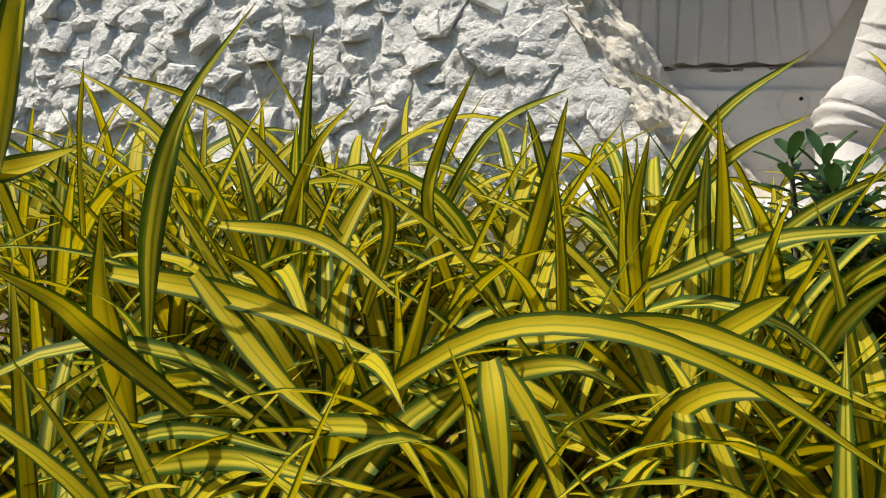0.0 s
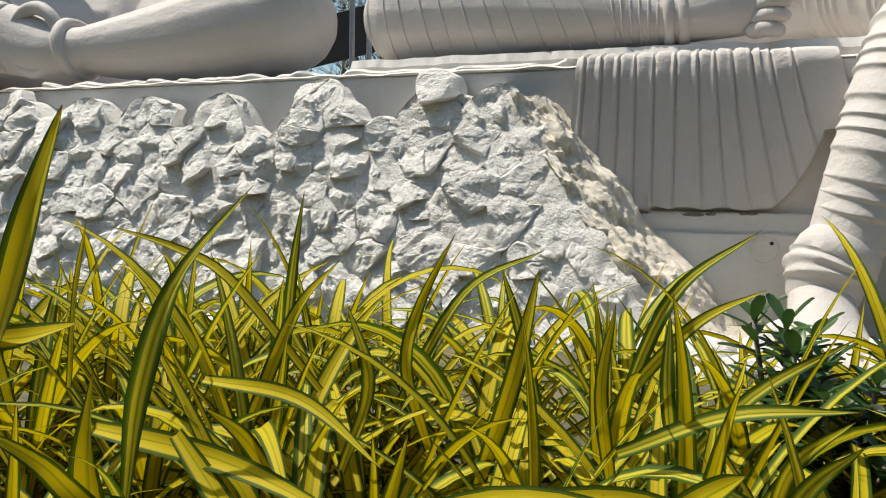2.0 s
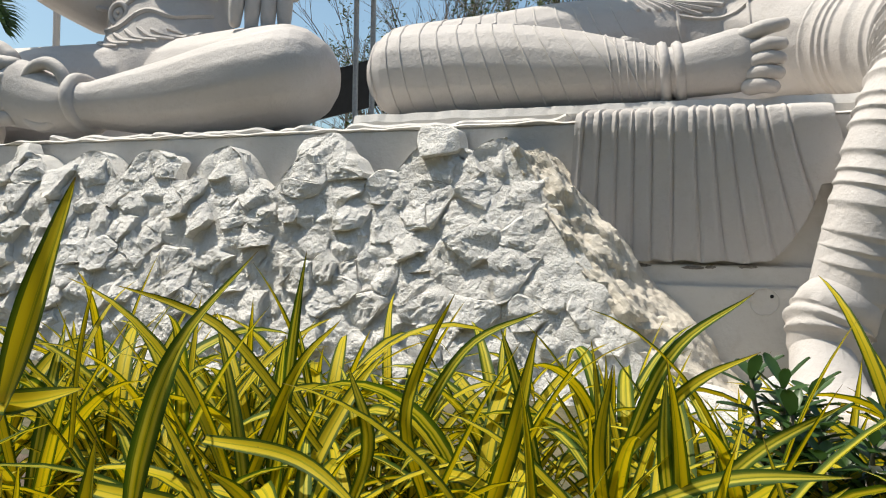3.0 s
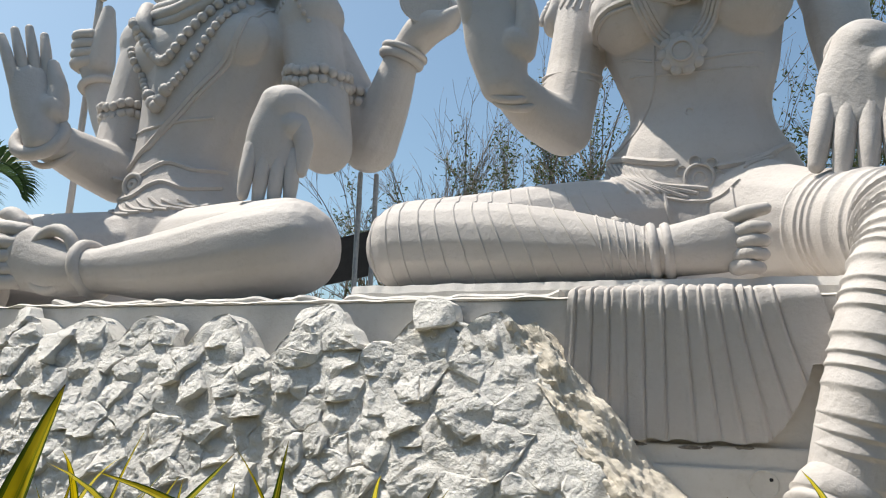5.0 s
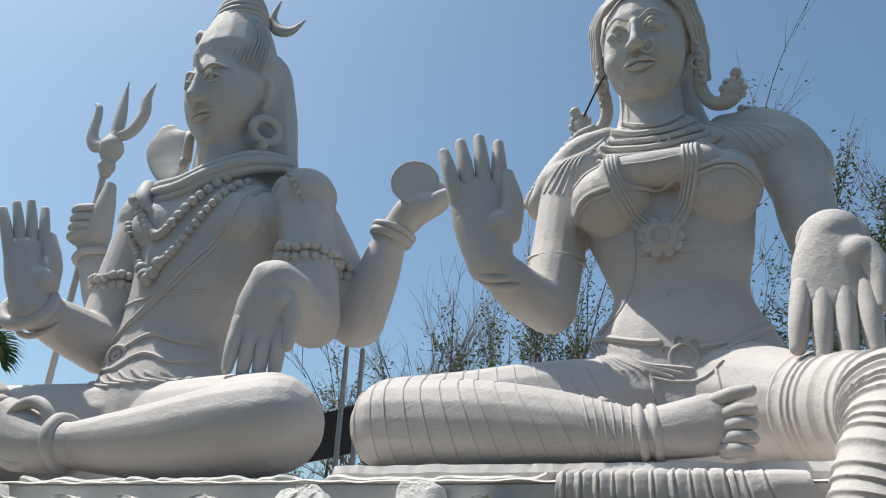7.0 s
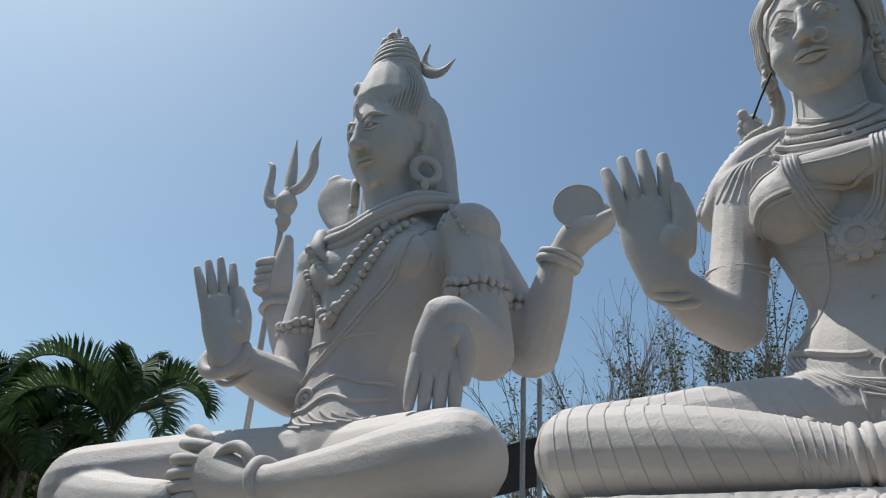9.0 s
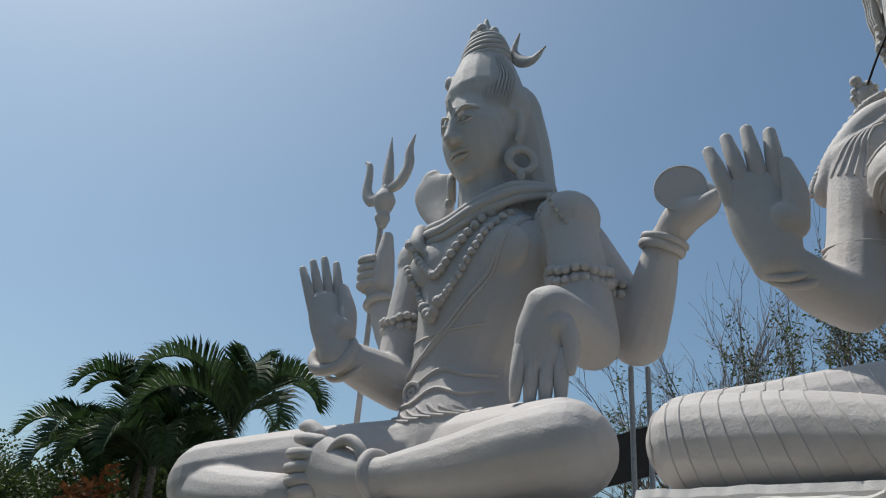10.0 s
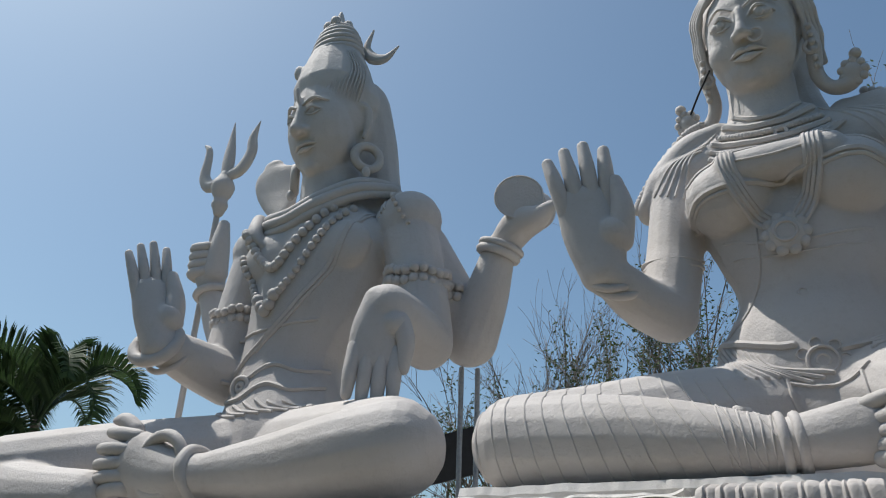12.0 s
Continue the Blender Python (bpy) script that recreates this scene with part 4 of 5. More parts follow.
def rock_end(z):
    """How far to the right the masonry reaches at that height."""
    return 0.12 - 1.85 * max(0.0, (z - 0.45) / 2.4) ** 0.85


def face_y(x, z):
    return 6.62 + 0.86 * (z - GZ) / 2.5 + 0.12 * noise.noise(Vector((x * 0.5, z * 0.6, 2)))


def stone(poly, depth, rnd):
    """One field stone: a cell's outline, chipped, with a face broken along a few planes, most of them sloping upwards."""
    bm = bmesh.new()
    pts = []
    for a, b in zip(poly, poly[1:] + poly[:1]):
        k = max(1, round((b - a).length / 0.042))
        pts += [a + (b - a) * (j / k) for j in range(k)]
    c, n, ox = sum(pts, Vector((0, 0))) / len(pts), len(pts), rnd.uniform(0, 90)
    pts = [p + Vector((noise.noise(Vector((p.x * 7, p.y * 7, ox))), noise.noise(Vector((p.x * 7, ox, p.y * 7))))) * 0.035 for p in pts]
    size = sum((p - c).length for p in pts) / n
    planes = [(depth, Vector((rnd.uniform(-0.28, 0.28), rnd.uniform(-0.42, 0.12))))]
    for k in range(rnd.randint(1, 3)):
        a = rnd.uniform(0, 6.28)
        steep = rnd.uniform(0.3, 0.8)
        planes.append((depth + steep * size * rnd.uniform(0.3, 0.8), Vector((math.cos(a), math.sin(a))) * steep))
    step = rnd.uniform(0.02, 0.05)
    rings = []
    for k in (1.04, 1.0, 0.97, 0.92, 0.85, 0.76, 0.66, 0.55, 0.43, 0.3, 0.15):
        loop = []
        for p in pts:
            q = c + (p - c) * k
            d = min(h + g.dot(q - c) for h, g in planes)
            d = min(d, (1.0 - k) * 16.0 * depth + depth * 0.2) if k < 1.02 else -0.12
            rough = noise.noise(Vector((q.x * 9 + ox, q.y * 9, ox))) * 0.017 + noise.noise(Vector((q.x * 21, q.y * 25 + ox, 1))) * 0.013
            ledge = step * 0.3 * round(noise.noise(Vector((q.x * 3 + ox, q.y * 7.5, ox))) * 3)
            d += (rough + ledge) * (k < 1.02)
            loop.append(bm.verts.new((q.x, face_y(q.x, q.y) - max(d, -0.12), q.y)))
        rings.append(loop)
    top = bm.verts.new((c.x, sum(v.co.y for v in rings[-1]) / n, c.y))
    for a, b in zip(rings, rings[1:]):
        for i in range(n):
            bm.faces.new((a[i], a[(i + 1) % n], b[(i + 1) % n], b[i]))
    for i in range(n):
        bm.faces.new((rings[-1][i], rings[-1][(i + 1) % n], top))
    bmesh.ops.recalc_face_normals(bm, faces=bm.faces)
    return bm


def masonry():
    """A battered wall of rough stones in white paint in front of the plinth."""
    rnd = random.Random(11)
    core = bmesh.new()
    nx, nz = 190, 60
    grid = []
    for i in range(nx + 1):
        row = []
        for k in range(nz + 1):
            z = GZ - 0.25 + (2.95 - GZ + 0.25) * k / nz
            x = -10.5 + (rock_end(z) - 0.04 + 10.5) * i / nx
            zz = min(z, rock_top(x) - 0.13)
            rough = 0.05 * noise.noise(Vector((x * 6, zz * 6, 0))) + 0.025 * noise.noise(Vector((x * 17, zz * 17, 0)))
            row.append(core.verts.new((x, face_y(x, zz) + rough - 0.02, zz)))
        back = [core.verts.new((row[k].co.x + (0.12 if i == nx else 0), 7.63, row[k].co.z)) for k in (nz, 0)]
        grid.append(row + back)
    for a, b in zip(grid, grid[1:]):
        for k in range(nz + 1):
            core.faces.new((a[k], b[k], b[k + 1], a[k + 1]))
    wall = tagged(part("wall_rubble", core, ROCK, smooth=40), "battered rubble wall of rough stones under thick white paint", "wall", kind="structure")
    # the raw end of the wall, cream-coloured
    side = bmesh.new()
    rows = []
    for k in range(91):
        z = GZ - 0.2 + (2.72 - GZ) * k / 90
        row = []
        for j in range(42):
            u = j / 41
            x = rock_end(z) - 0.16 + 0.62 * math.sin(u * math.pi * 0.5) * (1 - 0.45 * (z - GZ) / 2.5)
            y = face_y(x, z) - 0.02 + (7.66 - face_y(x, z)) * u ** 2.2
            w = 0.12 * noise.noise(Vector((z * 2.6, u * 3, 5))) + 0.06 * noise.noise(Vector((z * 6, u * 7, 2))) + 0.045 * noise.noise(Vector((z * 19, u * 18, 2)))
            row.append(side.verts.new((x + w * 0.6, y - w * (1.2 - u), z + w * 0.3)))
        rows.append(row)
    for a, b in zip(rows, rows[1:]):
        for j in range(41):
            side.faces.new((a[j], a[j + 1], b[j + 1], b[j]))
    part("stone_end", side, CREAM, wall, "rough cream-coloured stone end", smooth=40)
    seeds = []
    z = GZ - 0.05
    while z < 2.95:
        h = rnd.uniform(0.16, 0.29)
        x = -10.4 + rnd.uniform(0, 0.3)
        while x < rock_end(z) + 0.3:
            w = rnd.choice((0.16, 0.22, 0.3, 0.36, 0.44, 0.55, 0.66))
            seeds.append(Vector((x + w / 2, z + h / 2 + rnd.uniform(-0.12, 0.12))))
            x += w
        z += h
    for s in seeds:
        if s.y > rock_top(s.x) - 0.09 or s.x > rock_end(s.y) - 0.06:
            continue
        near = [o for o in seeds if o is not s and (o - s).length < 1.3]
        poly = cell(s, near, (s.x - 0.5, s.y - 0.3), (s.x + 0.5, min(s.y + 0.3, rock_top(s.x) + 0.01)))
        if len(poly) < 3:
            continue
        poly = grow(poly, rnd.uniform(1.0, 1.05))
        part("stone", stone(poly, rnd.choice((0.025, 0.035, 0.05, 0.065, 0.085, 0.11)), rnd), ROCK, wall, smooth=25)
    return wall


def drape():
    """A cloth of plaster that hangs over the ledge, pleated, with a wavy hem."""
    bm = bmesh.new()
    cols, rows = 300, 44
    folds = (0.03, 0.10, 0.17, 0.235, 0.31, 0.395, 0.48, 0.545, 0.61, 0.68, 0.75, 0.83)
    sheet = []
    for i in range(cols + 1):
        u = i / cols
        if u < 0.23:
            hem = 2.26 - 0.74 * (u / 0.23) ** 0.75
        elif u < 0.66:
            hem = 1.52 + 0.012 * math.sin(u * 60)
        else:
            hem = 1.52 + 0.66 * min(1.0, (u - 0.66) / 0.22) ** 1.3 + 0.3 * max(0.0, u - 0.88)
        col = []
        for k in range(rows + 1):
            v = k / rows
            fall = max(0.0, v - 0.16) / 0.84
            z = 2.84 - (2.84 - hem) * fall
            drop = (2.84 - z) / 1.32
            pleat = 0.0
            for f in folds:
                d = (u - f) / 0.008
                if -2 < d < 4:
                    pleat += 0.02 * (0.45 * math.exp(-d * d) - math.exp(-(d - 1.3) ** 2 * 2)) * (1 - 0.6 * max(0.0, drop - 0.6))
            swell = 0.05 * abs(math.sin(u * 41)) ** 0.7 * max(0.0, 1 - drop * 5) * (u < 0.72)
            x = -1.06 + 2.12 * u + 0.95 * max(0.0, u - 0.42) * drop ** 1.3 - 0.1 * drop * max(0.0, 1 - u / 0.25)
            if v < 0.16:
                y, z = 8.25 - 0.75 * (v / 0.16), 2.95 - 0.11 * (v / 0.16) ** 2
            else:
                y = 7.50 - 0.05 * math.sin(min(1, fall * 6) * math.pi / 2) + 0.06 * drop
            lift = pleat + swell * 0.5 + 0.012 * noise.noise(Vector((x * 3, 0, z * 2)))
            col.append((x, y - lift * (0.25 if v < 0.16 else 1), z + (lift * 0.9 if v < 0.2 else 0)))
        sheet.append(col)
    front = [[bm.verts.new(p) for p in c] for c in sheet]
    back = [[bm.verts.new((p[0], p[1] + 0.06, p[2] - (0.06 if k < 8 else 0))) for k, p in enumerate(c)] for c in sheet]
    for a, b, c, d in zip(front, front[1:], back, back[1:]):
        for k in range(rows):
            bm.faces.new((a[k], b[k], b[k + 1], a[k + 1]))
            bm.faces.new((c[k], c[k + 1], d[k + 1], d[k]))
        bm.faces.new((a[rows], b[rows], d[rows], c[rows]))
    for a, c in ((front[0], back[0]), (front[-1], back[-1])):
        for k in range(rows):
            bm.faces.new((a[k], a[k + 1], c[k + 1], c[k]))
    bmesh.ops.recalc_face_normals(bm, faces=bm.faces)
    ob = part("drape", bm, STATUE, smooth=45)
    return tagged(ob, "pleated cloth of white painted plaster hanging over the plinth's ledge", "stone drape")


def foot_rock(x, y, z, r, seed):
    rnd = random.Random(seed)
    bm = bmesh.new()
    ball(bm, (0, 0, 0), 1.0, u=22, v=14)
    cuts = [(Vector((rnd.gauss(0, 1), rnd.gauss(0, 1), rnd.gauss(0, 1))).normalized(), rnd.uniform(0.62, 0.85)) for _ in range(9)]
    for v in bm.verts:
        for d, h in cuts:
            k = v.co.dot(d) - h
            if k > 0:
                v.co -= d * k
        v.co *= 1 + 0.07 * noise.noise(v.co * 3 + Vector((seed, 0, 0)))
        v.co = Vector((v.co.x * r[0], v.co.y * r[1], v.co.z * r[2]))
    ob = part("rock", bm, CREAM if seed % 2 else ROCK, smooth=30)
    ob.location = (x, y, z)
    return tagged(ob, "rough painted rock at the foot of the plinth", "rock", "rocks under the statue's foot")


ground()
sky_screen()
plinth()
for k, (x, y, z, r) in enumerate(((0.75, 6.75, 0.44, (0.5, 0.5, 0.28)), (1.3, 6.5, 0.40, (0.5, 0.55, 0.26)), (0.1, 6.55, 0.40, (0.36, 0.32, 0.2)), (0.95, 6.0, 0.36, (0.4, 0.3, 0.24)),
                                  (0.3, 6.0, 0.34, (0.34, 0.3, 0.2)), (1.7, 6.1, 0.36, (0.45, 0.35, 0.28)), (-0.35, 6.35, 0.36, (0.34, 0.25, 0.2)), (2.3, 6.6, 0.4, (0.5, 0.5, 0.34)))):
    foot_rock(x, y, z, r, k)
drape()


# ---- plants ----
def leaf_mesh(name, length, width, droop, fold, twist, cut=False, rows=12, mat=STRAP):
    """A strap leaf that leaves the origin along +Y and up, arches and tapers; UV runs across and along."""
    bm = bmesh.new()
    uv = bm.loops.layers.uv.new("UV")
    p, a = Vector((0, 0, 0)), radians(78)
    line = []
    for i in range(rows + 1):
        s = i / rows
        line.append((p.copy(), a, s))
        a -= radians(droop) * (0.35 + 1.3 * s) / rows
        p += Vector((0, math.cos(a), math.sin(a))) * (length / rows)
    grid = []
    for c, a, s in line:
        w = width * 0.5 * min(1.0, 0.55 + 2.2 * s) * (1 - max(0.0, (s - 0.45) / 0.55) ** 1.7 if not cut else 1 - 0.25 * s)
        up = Vector((0, -math.sin(a), math.cos(a)))
        ang = radians(twist) * s
        across = Vector((1, 0, 0)) * math.cos(ang) + up * math.sin(ang)
        lift = up * math.cos(ang) - Vector((1, 0, 0)) * math.sin(ang)
        grid.append([bm.verts.new(c + across * (w * k) + lift * (abs(k) * w * fold)) for k in (-1, -0.5, 0, 0.5, 1)])
    for i in range(rows):
        for k in range(4):
            f = bm.faces.new((grid[i][k], grid[i][k + 1], grid[i + 1][k + 1], grid[i + 1][k]))
            for l, (kk, ii) in zip(f.loops, ((k, i), (k + 1, i), (k + 1, i + 1), (k, i + 1))):
                l[uv].uv = (kk / 4, ii / rows)
    return mesh_of(name, bm, mat, 180)


LEAVES = [leaf_mesh("leaf", l, w, d, f, t, c) for l, w, d, f, t, c in (
    (0.78, 0.052, 85, 0.35, 15, False), (0.70, 0.045, 50, 0.4, -20, False), (0.85, 0.057, 110, 0.3, 25, False), (0.66, 0.040, 30, 0.45, 10, False),
    (0.90, 0.052, 125, 0.28, -30, False), (0.74, 0.059, 95, 0.3, 40, False), (0.50, 0.059, 65, 0.4, -12, True), (0.82, 0.047, 70, 0.35, 8, False),
    (0.72, 0.038, 20, 0.5, -8, False), (0.95, 0.057, 140, 0.25, 20, False), (0.64, 0.031, 12, 0.55, 5, False), (0.80, 0.061, 100, 0.3, -40, False),
    (0.74, 0.035, 16, 0.5, 30, False), (0.60, 0.042, 45, 0.4, -35, False), (0.88, 0.042, 60, 0.4, 18, False))]
DRY_LEAVES = [leaf_mesh("dry_leaf", l, w, d, f, t, False, 12, DRY) for l, w, d, f, t in ((0.6, 0.035, 130, 0.7, 60), (0.5, 0.03, 100, 0.8, -80), (0.42, 0.04, 150, 0.6, 40))]
BLADES = []


def blade(width, *pts):
    """A leaf of its own course, from its foot to its tip, to be hung on the nearest plant."""
    BLADES.append((width, pts))


blade(0.075, (-0.76, 1.19, 1.32), (-0.62, 1.13, 1.52), (-0.58, 1.15, 1.68))
blade(0.048, (-0.81, 1.19, 1.34), (-0.67, 1.17, 1.36), (-0.56, 1.15, 1.39))
blade(0.082, (-0.75, 1.39, 0.87), (-0.72, 1.33, 1.10), (-0.65, 1.27, 1.29))
blade(0.056, (-0.74, 1.44, 1.02), (-0.67, 1.40, 1.24), (-0.61, 1.42, 1.42), (-0.45, 1.40, 1.58))
blade(0.034, (-0.65, 1.99, 1.10), (-0.89, 1.98, 1.35), (-1.05, 1.97, 1.43), (-1.24, 1.95, 1.48))
blade(0.022, (-1.02, 1.59, 1.16), (-0.98, 1.57, 1.36), (-0.93, 1.55, 1.51))
blade(0.040, (-0.82, 2.09, 0.98), (-0.78, 2.07, 1.32), (-0.73, 2.05, 1.58))
blade(0.046, (-0.92, 1.99, 0.82), (-0.72, 1.97, 1.26), (-0.58, 1.95, 1.42))
blade(0.050, (-0.23, 1.89, 0.93), (-0.13, 1.83, 1.22), (-0.09, 1.85, 1.43))
blade(0.040, (-0.57, 2.29, 1.01), (-0.38, 2.27, 1.32), (-0.17, 2.25, 1.44))
blade(0.040, (0.03, 2.09, 1.06), (0.15, 2.07, 1.36), (0.32, 2.05, 1.51))
blade(0.034, (0.03, 1.99, 1.11), (0.19, 1.97, 1.31), (0.33, 1.95, 1.40))
blade(0.036, (0.06, 1.89, 0.96), (0.04, 1.83, 1.20), (0.06, 1.85, 1.37))
blade(0.046, (-0.36, 1.44, 0.93), (-0.13, 1.41, 1.10), (0.05, 1.38, 1.15), (0.23, 1.35, 1.12), (0.42, 1.32, 1.02))
blade(0.050, (-0.11, 1.54, 1.06), (0.11, 1.50, 1.12), (0.25, 1.46, 1.11), (0.42, 1.42, 1.06))
blade(0.056, (-0.86, 1.49, 1.12), (-0.54, 1.43, 1.12), (-0.24, 1.37, 1.07))
blade(0.040, (-0.76, 1.69, 1.18), (-0.50, 1.63, 1.18), (-0.30, 1.57, 1.09))
blade(0.050, (-0.08, 1.34, 1.10), (-0.05, 1.28, 1.05), (-0.02, 1.22, 0.94))
blade(0.048, (-0.36, 1.59, 0.82), (-0.28, 1.53, 1.00), (-0.21, 1.47, 1.19))
blade(0.055, (0.17, 1.59, 1.06), (0.25, 1.53, 1.14), (0.29, 1.47, 1.19))
blade(0.036, (0.17, 1.89, 1.07), (0.16, 1.83, 1.23), (0.16, 1.85, 1.36))
blade(0.022, (-1.05, 1.34, 0.80), (-0.80, 1.28, 0.97), (-0.61, 1.22, 1.08))
blade(0.036, (-1.01, 1.34, 0.71), (-0.59, 1.28, 0.94), (-0.29, 1.22, 0.98))
blade(0.045, (-0.70, 1.29, 0.85), (-0.43, 1.23, 0.95), (-0.21, 1.17, 0.98))
blade(0.045, (-0.42, 1.39, 0.93), (-0.26, 1.33, 0.98), (-0.13, 1.27, 1.01))
blade(0.050, (-0.63, 1.44, 1.15), (-0.46, 1.38, 1.03), (-0.31, 1.32, 0.97))
blade(0.036, (0.17, 1.89, 1.03), (0.31, 1.83, 1.22), (0.47, 1.85, 1.33))
blade(0.038, (0.09, 1.69, 1.13), (0.27, 1.63, 1.23), (0.44, 1.57, 1.27))
blade(0.045, (-0.08, 1.39, 1.08), (-0.00, 1.33, 1.00), (0.05, 1.27, 0.92))
blade(0.045, (0.17, 1.39, 1.04), (0.18, 1.33, 1.02), (0.18, 1.27, 0.99))
blade(0.045, (-0.55, 1.69, 0.92), (-0.61, 1.63, 1.08), (-0.67, 1.57, 1.16))
blade(0.040, (-0.49, 1.79, 0.99), (-0.40, 1.73, 1.19), (-0.46, 1.75, 1.35))
blade(0.040, (-0.37, 1.99, 0.99), (-0.41, 1.95, 1.18), (-0.39, 1.97, 1.32), (-0.30, 1.95, 1.49))
blade(0.036, (-0.15, 2.19, 1.01), (-0.21, 2.17, 1.26), (-0.25, 2.15, 1.40))
blade(0.050, (-0.58, 1.34, 0.95), (-0.71, 1.30, 1.07), (-0.75, 1.26, 1.14), (-0.84, 1.22, 1.20))
blade(0.040, (-0.46, 1.64, 0.76), (-0.45, 1.60, 0.95), (-0.52, 1.56, 1.05), (-0.63, 1.52, 1.09))
blade(0.050, (0.07, 1.59, 0.81), (0.16, 1.55, 0.98), (0.27, 1.51, 1.04), (0.44, 1.47, 1.03))
blade(0.045, (-0.23, 1.49, 0.89), (-0.12, 1.45, 1.02), (0.01, 1.41, 1.08), (0.10, 1.37, 1.07))
blade(0.036, (0.34, 1.79, 0.99), (0.37, 1.73, 1.13), (0.45, 1.67, 1.23))
blade(0.040, (0.32, 1.69, 0.95), (0.38, 1.63, 1.12), (0.45, 1.57, 1.22))


def blade_mesh(width, pts, origin):
    bm = bmesh.new()
    uv = bm.loops.layers.uv.new("UV")
    rows = 14
    line = [Vector(p[:3]) - origin for p in spline(pts, rows)]
    grid = []
    for i, c in enumerate(line):
        s = i / rows
        d = (line[min(i + 1, rows)] - line[max(i - 1, 0)]).normalized()
        face = Vector((0.15, -0.8, 0.55))
        across = (d.cross(face).normalized() + Vector((0, 0.25, 0)) * math.sin(7 * s + origin.x * 9)).normalized()
        lift = across.cross(d)
        w = width * 0.40 * min(1.0, 0.7 + 1.2 * s) * (1 - max(0.0, (s - 0.4) / 0.6) ** 1.8 * 0.97)
        grid.append([bm.verts.new(c + across * (w * k) + lift * (abs(k) * w * 0.32)) for k in (-1, -0.5, 0, 0.5, 1)])
    for i in range(rows):
        for k in range(4):
            f = bm.faces.new((grid[i][k], grid[i][k + 1], grid[i + 1][k + 1], grid[i + 1][k]))
            for l, (kk, ii) in zip(f.loops, ((k, i), (k + 1, i), (k + 1, i + 1), (k, i + 1))):
                l[uv].uv = (kk / 4, ii / rows)
    return mesh_of("leaf", bm, STRAP, 180)


def strap_plant(x, y, z, count, rnd, size=1.0):
    ob = thing("striped_plant", "clump of yellow strap leaves with green margins in the flower bed", "plant", "bed of striped plants", (x, y, GZ - 0.03))
    h = z - GZ + 0.03
    bm = bmesh.new()
    tube(bm, [(0, 0, 0), (0.02, 0.01, h * 0.5), (0, 0, h + 0.05)], [0.028, 0.024, 0.02], n=8, seg=8)
    part("stem", bm, DRY, ob, "brown leafless stem", smooth=180)
    for k in range(count):
        u = k / count
        leaf = new("leaf", rnd.choice(LEAVES))
        leaf.parent = ob
        s = size * rnd.uniform(0.8, 1.1)
        lean = rnd.uniform(-4, 12) + 36 * (1 - u) ** 1.4
        m = pose(0, 0, h - 0.16 + 0.22 * u, 0, 0, k * 137.5 + rnd.uniform(-25, 25)) @ pose(0, 0.01, 0, -lean, rnd.uniform(-10, 10), 0)
        leaf.matrix_basis = m @ Matrix.Diagonal((s, s, s, 1))
    for k in range(rnd.randint(3, 6)):
        leaf = new("dry_leaf", rnd.choice(DRY_LEAVES))
        leaf.parent = ob
        leaf.matrix_basis = pose(0, 0, h - rnd.uniform(0.12, 0.3), 0, 0, rnd.uniform(0, 360)) @ pose(0, 0.01, 0, -rnd.uniform(20, 75), rnd.uniform(-25, 25), 0)
    return ob


def bed():
    rnd = random.Random(21)
    plants = []
    for row, (y, z, step) in enumerate(((1.15, 0.50, 0.36), (1.5, 0.62, 0.32), (1.85, 0.74, 0.31), (2.2, 0.78, 0.33), (2.6, 0.78, 0.34), (3.0, 0.74, 0.36))):
        x = -1.05 - 0.42 * y + rnd.uniform(0, 0.2)
        while x < 0.55 + 0.36 * y:
            if (Vector((x, y)) - Vector((0.25, 0.3))).length > 0.7:
                plants.append(strap_plant(x, y + rnd.uniform(-0.1, 0.1), z + rnd.uniform(-0.08, 0.08), rnd.randint(27, 32) if row < 2 else rnd.randint(20, 24), rnd, rnd.uniform(0.82, 1.05)))
            x += step * rnd.uniform(0.8, 1.25)
    for width, pts in BLADES:
        foot = Vector(pts[0])
        plant = min(plants, key=lambda p: (p.location.xy - foot.xy).length)
        leaf = new("leaf", blade_mesh(width, pts, plant.location))
        leaf.parent = plant
    bm = bmesh.new()
    rows = []
    for i in range(41):
        rows.append([bm.verts.new((-4 + 6.5 * i / 40, -0.2 + 3.9 * k / 24, GZ + 0.04 + 0.05 * noise.noise(Vector((i * 0.7, k * 0.7, 0))) + (0 if 0 < i < 40 and 0 < k < 24 else -0.1))) for k in range(25)])
    for a, b in zip(rows, rows[1:]):
        for k in range(24):
            bm.faces.new((a[k], b[k], b[k + 1], a[k + 1]))
    tagged(part("flower_bed", bm, SOIL, smooth=180), "dark bare soil of the flower bed under the plants", "soil", kind="structure")


